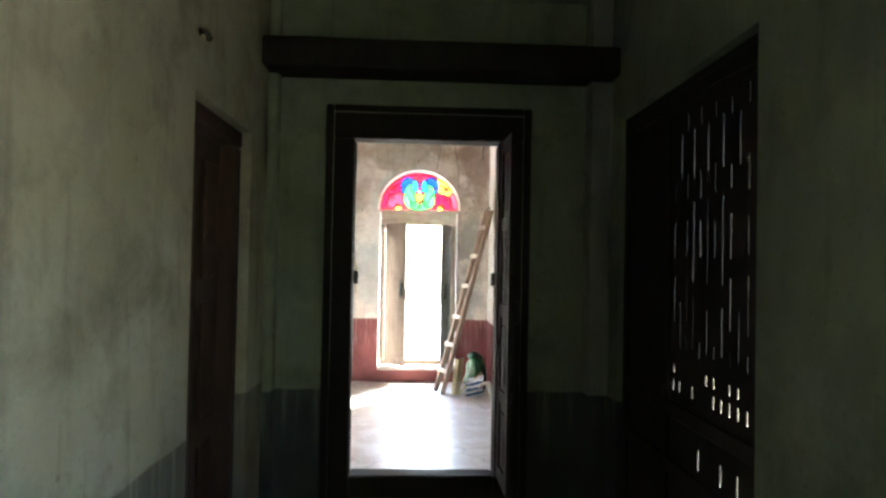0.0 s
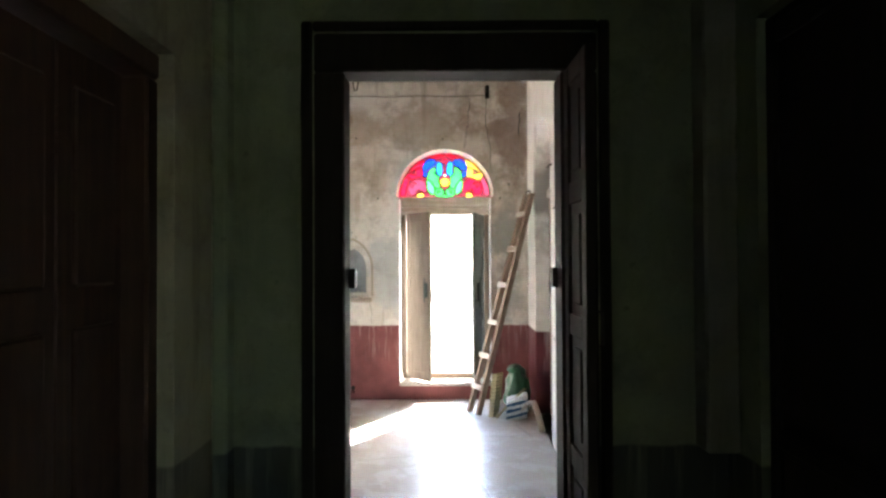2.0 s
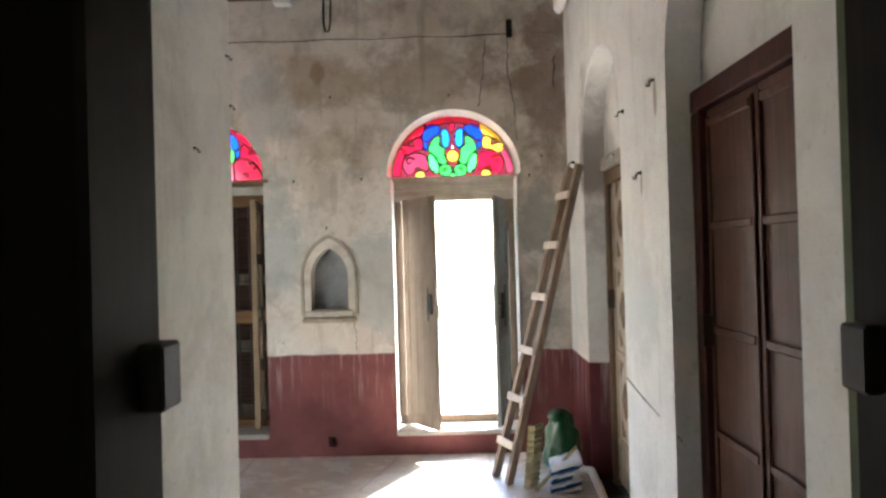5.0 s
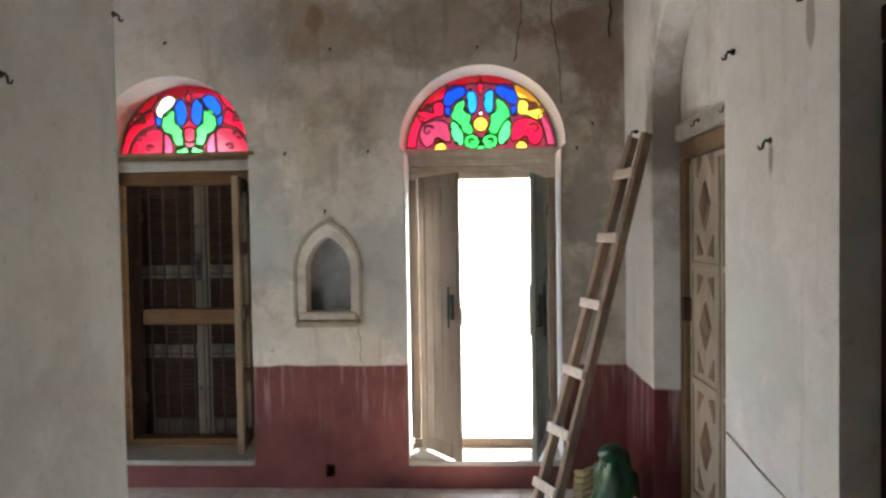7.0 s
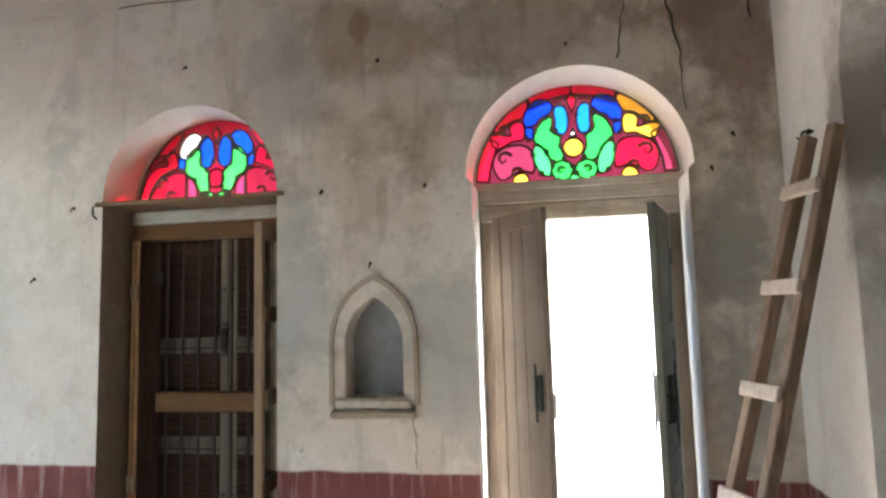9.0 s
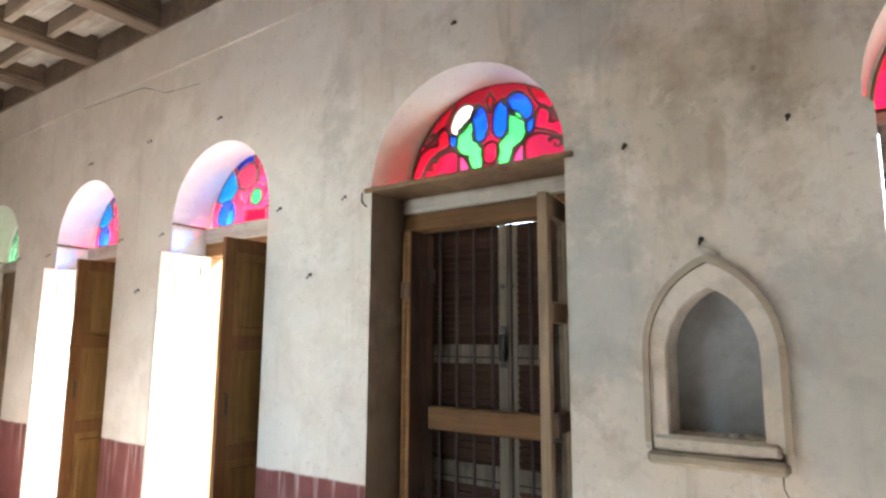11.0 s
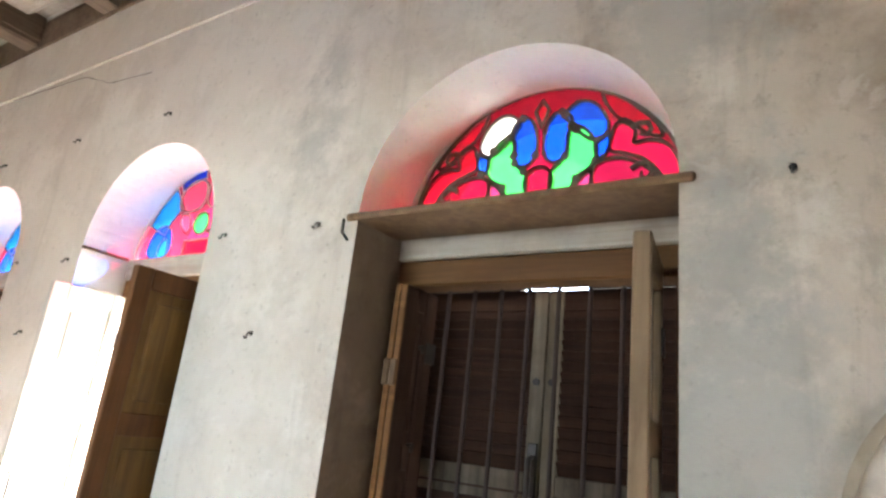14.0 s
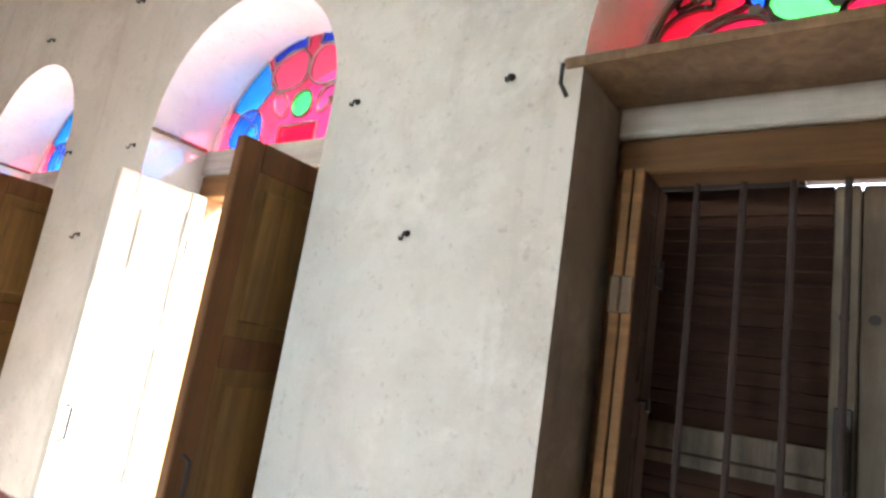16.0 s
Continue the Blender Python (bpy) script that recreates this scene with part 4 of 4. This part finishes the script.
# ---- niche surround ----
M_HOOD = plaster("plaster_hood", (0.30, 0.245, 0.18), (0.17, 0.125, 0.085), (0.38, 0.33, 0.26))
ns = slab(arch_loop(-0.972, 0.20, 1.118, 1.415, 0.30, 20, True), [arch_loop(-0.972, 0.147, 1.15, 1.41, 0.225, 20, True)], WY - 0.014, WY - 0.003)
struct("trim_niche", ns, M_HALL, "raised pointed plaster surround of a wall niche", "trim")
struct("trim_niche_hood", slab(arch_loop(-0.972, 0.222, 1.12, 1.415, 0.33, 20, True), [arch_loop(-0.972, 0.2005, 1.10, 1.415, 0.302, 20, True)], WY - 0.026, WY - 0.003), M_HOOD, "thin brownish plaster hood mould over the niche", "trim")
struct("trim_niche_sill", box(-1.185, -0.762, WY - 0.05, WY - 0.001, 1.055, 1.098, 0.012), M_HOOD, "soiled brown plaster sill under the niche", "trim")
struct("trim_niche_ledge", box(-1.165, -0.785, WY - 0.032, WY + 0.12, 1.099, 1.147, 0.01), M_HALL, "pale plaster ledge of the niche", "trim")


random.seed(8)
for k in range(5):
    bm = bmesh.new()
    bmesh.ops.create_icosphere(bm, subdivisions=2, radius=1)
    r = random.uniform(0.008, 0.016)
    cx, cy = -1.06 + 0.045 * k, WY + random.uniform(0.03, 0.09)
    for v in bm.verts:
        v.co = Vector((cx, cy, 1.147 + r * 0.6)) + r * (1 + 0.4 * noise.noise(v.co * 2 + Vector((k, 0, 0)))) * Vector((v.co.x * 1.3, v.co.y, max(v.co.z, -0.7) * 0.8))
    tagged(part("plaster_crumb", bm, M_STONE), "small crumb of fallen plaster in the niche", "debris", "niche debris")

# ---- pegs and hooks ----
def peg(x, y, z, nx, ny, size=0.6, label="small dark iron peg driven into the plaster"):
    th = thing("wall_peg", (x, y, z), label, "peg", "iron wall pegs")
    d = Vector((nx, ny, 0))
    p = Vector((x, y, z))
    down = Vector((0, 0, -1))
    line = [p - d * 0.02, p + d * 0.022 * size, p + d * 0.03 * size + down * 0.012 * size, p + d * 0.034 * size + down * 0.034 * size, p + d * 0.046 * size + down * 0.036 * size, p + d * 0.052 * size + down * 0.022 * size]
    part("shank", tube(line, [r * size for r in (0.008, 0.007, 0.006, 0.006, 0.005, 0.003)], 6), M_IRON, th)
    part("plug", tube([p - d * 0.01, p + d * 0.003], 0.015 * size, 7), M_DARKWOOD, th, "dark wooden plug")
    return th


for x, z in ((-0.70, 2.175), (-1.235, 2.175), (-2.666, 2.17), (-3.155, 2.17), (-2.90, 1.79), (-3.747, 2.815), (-4.545, 2.815), (-4.56, 1.785), (-5.366, 2.79), (0.004, 2.815), (-0.985, 1.80),
             (-4.31, 2.14), (-4.83, 2.15), (-5.95, 2.13), (-6.52, 2.14), (-2.0, 2.90), (0.62, 2.17), (0.72, 2.32), (-0.93, 2.83)):
    peg(x, WY, z, 0, -1)
for y, z in ((6.40, 2.27), (5.89, 2.29), (6.12, 1.92), (7.72, 2.2)):
    peg(RX, y, z, -1, 0, 0.75, "bent iron hook in the pale wall")
for y, z in ((5.10, 1.915), (5.40, 2.29), (5.425, 2.12)):
    peg(LX, y, z, 1, 0, 0.42, "bent iron hook in the pale wall")


for y in (6.78, 7.12):
    peg(1.018, y, 2.155, -1, 0, 0.75, "bent iron hook in the lintel board")

# ---- doors in the end wall ----
M_CARVING = timber("carved_brown_wood", (0.26, 0.19, 0.12), (0.14, 0.09, 0.055))


def carved_door(name, x, y0, y1, z1, frame_mat, leaf_mat, label, diamonds):
    th = thing(name, (x, (y0 + y1) / 2, 0), label, "door", kind="structure")
    for a, b in ((y0, y0 + 0.07), (y1 - 0.07, y1)):
        part("jamb", box(x - 0.005, x + 0.09, a, b, 0.0, z1 - 0.09, 0.006), frame_mat, th)
    part("door_head", box(x - 0.008, x + 0.09, y0, y1, z1 - 0.089, z1, 0.006), frame_mat, th)
    mid = (y0 + y1) / 2
    for a, b in ((y0 + 0.072, mid - 0.003), (mid + 0.003, y1 - 0.072)):
        lf = part("leaf", box(x + 0.03, x + 0.065, a, b, 0.02, z1 - 0.092, 0.003), leaf_mat, th)
        for zc in (0.02, 0.60, 1.18, 1.76) if diamonds else (0.25, 0.65, 1.05, 1.45, 1.85):
            if diamonds and zc > 0.5:
                c, hw = (a + b) / 2, (b - a) * 0.15
                bm = bmesh.new()
                o = [bm.verts.new((x + 0.018, c + dy, zc + dz)) for dy, dz in ((-hw, 0), (0, 0.10), (hw, 0), (0, -0.10))]
                i2 = [bm.verts.new((x + 0.030, c + dy * 1.25, zc + dz * 1.25)) for dy, dz in ((-hw, 0), (0, 0.10), (hw, 0), (0, -0.10))]
                q = [bm.verts.new((x + 0.028, c + dy * 0.6, zc + dz * 0.6)) for dy, dz in ((-hw, 0), (0, 0.10), (hw, 0), (0, -0.10))]
                bm.faces.new(q)
                for n in range(4):
                    bm.faces.new((o[n], o[(n + 1) % 4], i2[(n + 1) % 4], i2[n]))
                    bm.faces.new((o[n], q[n], q[(n + 1) % 4], o[(n + 1) % 4]))
                part("diamond", bm, M_CARVING, lf, "carved brown diamond")
                for sy in (-1, 1):
                    for sz in (-1, 1):
                        tri = bmesh.new()
                        pts = [(c + sy * hw * 0.55, zc + sz * 0.235), (c + sy * hw * 1.75, zc + sz * 0.245), (c + sy * hw * 1.75, zc + sz * 0.14)]
                        f0 = [tri.verts.new((x + 0.026, u, v)) for u, v in pts]
                        f1 = [tri.verts.new((x + 0.0305, u, v)) for u, v in pts]
                        tri.faces.new(f0)
                        for n in range(3):
                            tri.faces.new((f0[n], f0[(n + 1) % 3], f1[(n + 1) % 3], f1[n]))
                        part("carved_triangle", tri, M_CARVING, lf)
            part("band", box(x + 0.016, x + 0.029, a + 0.035, b - 0.035, zc + (0.272 if diamonds else 0.185), zc + (0.308 if diamonds else 0.215), 0.004), leaf_mat, lf)
        for yy in (a + 0.012, b - 0.03):
            part("moulding", box(x + 0.018, x + 0.0295, yy, yy + 0.018, 0.05, z1 - 0.12, 0.004), leaf_mat, lf)
    part("latch", box(x - 0.02, x + 0.03, y1 - 0.10, y1 - 0.06, 1.18, 1.30, 0.004), M_REDWOOD, th, "reddish wooden latch block")
    return th


carved_door("door_1", 1.04, 6.52, 7.45, 2.095, M_DOORWOOD, M_CARVED, "closed pale wooden double door with carved diamonds", True)
carved_door("door_2", 0.975, 4.795, 5.742, 2.195, timber("maroon_paint", (0.085, 0.024, 0.018), (0.04, 0.012, 0.009), spec=0.2), timber("maroon_brown_leaf", (0.13, 0.058, 0.038), (0.06, 0.026, 0.018), spec=0.2), "closed dark maroon panelled door", False)
struct("trim_lintel", box(1.018, 1.038, 6.497, 7.473, 2.10, 2.185, 0.004), M_LINTEL, "whitewashed lintel board over the carved door", "trim")
carved_door("door_3", FX - 0.155, 6.5, 7.46, 2.08, M_REDWOOD, M_REDWOOD, "closed dark brown door in the far arch", False)

# ---- ladder ----
lad = thing("ladder", (0.34, 7.6, 0), "narrow pale wooden ladder leaning against the plaster wall", "ladder")
LA, LB = (Vector((0.257, 7.60, 0.0)), Vector((0.838, 7.60, 2.15))), (Vector((0.335, 7.45, 0.0)), Vector((0.872, 7.45, 2.15)))


def bar_between(a, b, w, d, side, bevel=0.004):
    z = (b - a).normalized()
    x = (side - z * side.dot(z)).normalized()
    y = z.cross(x)
    m = Matrix(((x.x, y.x, z.x, a.x), (x.y, y.y, z.y, a.y), (x.z, y.z, z.z, a.z), (0, 0, 0, 1)))
    return box(-w / 2, w / 2, -d / 2, d / 2, 0, (b - a).length, bevel, m=m)


across = (LB[0] - LA[0]).normalized()
for a, b in (LA, LB):
    part("rail", bar_between(a, b, 0.036, 0.055, across), M_LADDER, lad)
for z in (0.25, 0.555, 0.88, 1.245, 1.597, 1.935):
    a, b = LA[0].lerp(LA[1], z / 2.15), LB[0].lerp(LB[1], z / 2.15)
    out = Vector((-0.035, -0.012, 0.012))
    e = (b - a).normalized() * 0.022
    part("rung", bar_between(a - e + out, b + e + out, 0.022, 0.052, Vector((1, 0.3, -0.25)), 0.005), M_RUNG, lad)

# ---- clutter at the ladder's foot ----
random.seed(11)


def sack(at, size, mat, name, label, category, seed, folds=0.16):
    th = thing(name, at, label, category)
    bm = bmesh.new()
    bmesh.ops.create_icosphere(bm, subdivisions=4, radius=1)
    for v in bm.verts:
        n = v.co.copy()
        k = 1 + folds * noise.noise(n * 2.1 + Vector((seed, 0, 0))) + 0.5 * folds * noise.ridged_multi_fractal(n * 2.6 + Vector((0, seed, 0)), 1.0, 2.0, 3, 1.0, 2.0) * 0.4
        v.co = Vector((n.x * size[0] * k, n.y * size[1] * k, max(n.z * size[2] * k, -0.72 * size[2])))
    low = min(v.co.z for v in bm.verts)
    for v in bm.verts:
        v.co += Vector(at) + Vector((0, 0, -low))
    part("bag", bm, mat, th, smooth=True)
    return th


sk = sack((0.73, 7.62, 0), (0.12, 0.15, 0.245), M_GREENCLOTH, "plastic_sack", "crumpled dark green plastic sack against the wall", "sack", 3.0, 0.3)
part("neck", tube([(0.72, 7.60, 0.34), (0.70, 7.57, 0.40), (0.68, 7.55, 0.44)], [0.07, 0.04, 0.06], 9), M_GREENCLOTH, sk, "gathered neck", True)
st = thing("folded_cloth", (0.70, 7.38, 0), "folded white and blue striped cloth on the floor", "cloth")
for k in range(7):
    bm = bmesh.new()
    bmesh.ops.create_grid(bm, x_segments=12, y_segments=6, size=0.5)
    z = 0.02 + 0.030 * k
    for v in bm.verts:
        x, y = v.co.x, v.co.y
        v.co = Vector((0.70 + 0.20 * x + 0.02 * y, 7.38 + 0.22 * y - 0.02 * k * 0.4, z + 0.05 * x + 0.012 * noise.noise(Vector((x * 4, y * 4, k)))))
    bmesh.ops.solidify(bm, geom=bm.faces[:], thickness=0.024)
    part("fold", bm, (M_CLOTH_W, M_CLOTH_B)[k % 2], st, ("white fold", "dark blue fold")[k % 2], True)
mat_roll = thing("cane_mat", (0.49, 7.42, 0), "ribbed yellowish cane mat standing on edge by the ladder", "mat")
for k in range(12):
    z = 0.008 + 0.035 * k
    part("slat", tube([(0.435 + 0.0035 * k, 7.38, z), (0.47 + 0.0035 * k, 7.36, z + 0.006), (0.525 + 0.0035 * k, 7.40, z + 0.012)], 0.017, 7), M_CANE, mat_roll)
pp = thing("bent_pipe", (0.80, 7.2, 0), "dusty bent pipe lying by the wall", "pipe")
part("pipe", tube([(0.64, 7.34, 0.02), (0.72, 7.28, 0.08), (0.79, 7.24, 0.16), (0.835, 7.16, 0.18), (0.85, 7.02, 0.12), (0.852, 6.80, 0.03)], 0.026, 10), M_PIPE, pp, "", True)

# ---- dark room ----
fr = thing("door_4", (0.055, DY, 0), "dark timber door frame with a raised threshold", "door", kind="structure")
part("jamb", box(-0.50, -0.38, DY - 0.10, DY + 0.06, 0.0, 2.256, 0.008), M_DARKWOOD, fr)
part("jamb", box(0.476, 0.62, DY - 0.10, DY + 0.06, 0.0, 2.256, 0.008), M_DARKWOOD, fr)
part("door_head", box(-0.50, 0.62, DY - 0.10, DY + 0.06, 2.258, 2.41, 0.008), M_DARKWOOD, fr)
part("threshold", box(-0.378, 0.474, DY - 0.09, DY + 0.05, 0.14, 0.275, 0.01), M_DARKWOOD, fr)
part("step", box(-0.5, 0.62, DY - 0.30, DY - 0.104, 0.0, 0.15, 0.012), M_REDWOOD, fr, "maroon painted step")
part("architrave", box(-0.545, -0.502, DY - 0.125, DY - 0.102, 0.0, 2.45, 0.008), M_DARKWOOD, fr)
part("architrave", box(0.622, 0.665, DY - 0.125, DY - 0.102, 0.0, 2.45, 0.008), M_DARKWOOD, fr)
part("architrave", box(-0.50, 0.62, DY - 0.125, DY - 0.102, 2.412, 2.45, 0.008), M_DARKWOOD, fr)
part("hasp", box(-0.385, -0.352, DY + 0.0, DY + 0.05, 1.395, 1.475, 0.004), M_IRON, fr, "dark iron hasp")
part("hasp", box(0.455, 0.478, DY + 0.0, DY + 0.05, 1.395, 1.475, 0.004), M_IRON, fr, "dark iron hasp")
leaf(0.502, DY - 0.105, -88, 0.33, 0.28, 2.25, M_DARKWOOD, "dark panelled door leaf opened into the dim room", name="door_leaf", group="dark door leaves", rails=(0.0, 0.25, 0.5, 0.75, 1.0))
struct("trim_pilaster_left", box(DL + 0.002, DL + 0.06, DY - 0.2, DY - 0.102, 0.0, 3.1, 0.01), M_DARKROOM, "narrow plaster pilaster in the corner", "trim")
struct("trim_pilaster_right", box(DR - 0.13, DR - 0.002, DY - 0.22, DY - 0.102, 0.78, 3.1, 0.01), plaster("plaster_pale_green", (0.18, 0.185, 0.145), (0.11, 0.11, 0.08), (0.22, 0.225, 0.18)), "paler narrow plaster pilaster in the corner", "trim")
carved = thing("door_5", (DL, 2.93, 0), "closed dark reddish panelled door in a timber frame", "door", kind="structure")
for a, b in ((2.573, 2.65), (3.32, 3.397)):
    part("jamb", box(DL - 0.20, DL - 0.05, a, b, 0, 2.10, 0.01), M_REDWOOD, carved)
part("door_head", box(DL - 0.20, DL - 0.045, 2.573, 3.397, 2.102, 2.187, 0.01), M_REDWOOD, carved)
for a, b in ((2.652, 2.983), (2.987, 3.318)):
    lf = part("leaf", box(DL - 0.17, DL - 0.13, a, b, 0.02, 2.098, 0.004), M_REDWOOD, carved)
    for k in range(3):
        part("panel", box(DL - 0.129, DL - 0.115, a + 0.06, b - 0.06, 0.12 + 0.66 * k, 0.67 + 0.66 * k, 0.01), M_REDWOOD, lf)
peg(DL, 2.60, 2.42, 1, 0, 0.9, "bent iron hook in the drab plaster")

# pierced screen in the other wall
scr = thing("pierced_screen", (DR + 0.06, 2.85, 0), "dark wooden screen pierced with rows of narrow slits", "screen", kind="structure")
cuts = []
random.seed(5)
LONG, SHORT = ((1.185, 1.37), (1.47, 1.81), (1.92, 2.12)), ((1.165, 1.225), (1.30, 1.50), (1.58, 1.73), (1.83, 1.94), (2.12, 2.19))
for c in range(12):   # neighbouring columns are staggered by half a slit
    y = 2.225 + 0.063 * c
    for z0, z1 in (LONG, SHORT)[c % 2]:
        if random.random() < 0.92:
            cuts.append(rect(y, y + random.uniform(0.003, 0.006), z0 + random.uniform(-0.012, 0.012), z1 + random.uniform(-0.012, 0.012)))
    for z0, z1 in ((0.98, 1.03), (1.06, 1.10), (0.70, 0.78)):
        if random.random() < 0.42:
            cuts.append(rect(y - 0.002, y + 0.008, z0, z1))
part("board", slab(rect(2.15, 3.56, 0.0, 2.36), cuts, DR + 0.05, DR + 0.054, "x"), M_DARKWOOD, scr)
for z in (0.60, 0.86, 2.25):
    part("rail", box(DR + 0.03, DR + 0.048, 2.21, 3.50, z, z + 0.07, 0.006), M_DARKWOOD, scr)
for y in (2.152, 2.96, 3.50):
    part("stile", box(DR + 0.028, DR + 0.048, y, y + 0.055, 0.0, 2.35, 0.006), M_DARKWOOD, scr)

# ---- cracks in the window wall ----
def crack(pts, y=WY, r=0.0035):
    random.seed(len(pts) + int(100 * abs(pts[0][0])))
    line = []
    for (x0, z0), (x1, z1) in zip(pts, pts[1:]):
        for k in range(6):
            t = k / 6
            line.append((x0 + (x1 - x0) * t + random.uniform(-0.008, 0.008), y, z0 + (z1 - z0) * t))
    line.append((pts[-1][0], y, pts[-1][1]))
    struct("wall_crack", tube(line, [r * random.uniform(0.5, 1.3) for _ in line], 5), M_IRON, "thin dark crack in the plaster", "crack")


crack([(0.30, 3.25), (0.27, 2.95), (0.235, 2.72)], r=0.004)
crack([(0.48, 3.3), (0.465, 3.0), (0.52, 2.72), (0.53, 2.45)], r=0.004)
crack([(0.84, 3.1), (0.83, 2.85)], r=0.007)
crack([(-4.0, 3.1), (-4.4, 3.13), (-4.7, 3.24), (-5.6, 3.28)], r=0.0025)
crack([(-0.80, 1.15), (-0.77, 0.95), (-0.77, 0.82)], r=0.0025)

cable = thing("old_conduit", (-0.93, WY - 0.03, 3.28), "short bent brown conduit under the ceiling", "conduit")
part("pipe", tube([(-0.955, WY - 0.04, 3.58), (-0.957, WY - 0.045, 3.40), (-0.945, WY - 0.045, 3.33), (-0.92, WY - 0.045, 3.33), (-0.905, WY - 0.045, 3.40), (-0.90, WY - 0.04, 3.58)], 0.008, 6), M_REDWOOD, cable)
wire = thing("wall_cable", (-0.8, WY - 0.02, 3.275), "thin dark cable sagging along the foot of the cornice", "cable")
part("wire", tube([(-2.4 + 0.18 * k, WY - 0.02, 3.272 + 0.006 * math.sin(k * 1.7)) for k in range(17)], 0.0035, 6), M_REDWOOD, wire)
blk = thing("cable_box", (0.49, WY - 0.03, 3.26), "small dark box on the cornice", "box")
part("box", box(0.465, 0.51, WY - 0.06, WY - 0.03, 3.24, 3.38, 0.008), M_DARKWOOD, blk)

stick = thing("bamboo_stick", (0.52, 7.33, 0.0), "pale stick lying across the cloth and the sack", "stick")
part("stick", tube([(0.50, 7.30, 0.012), (0.62, 7.27, 0.15), (0.78, 7.36, 0.27)], [0.014, 0.013, 0.011], 7), M_CANE, stick)
struct("wall_crack", tube([(RX, 6.46, 0.90), (RX, 6.2, 0.86), (RX, 5.9, 0.83), (RX, 5.70, 0.80)], 0.004, 5), M_STONE, "faint paint line across the pale pier", "crack")
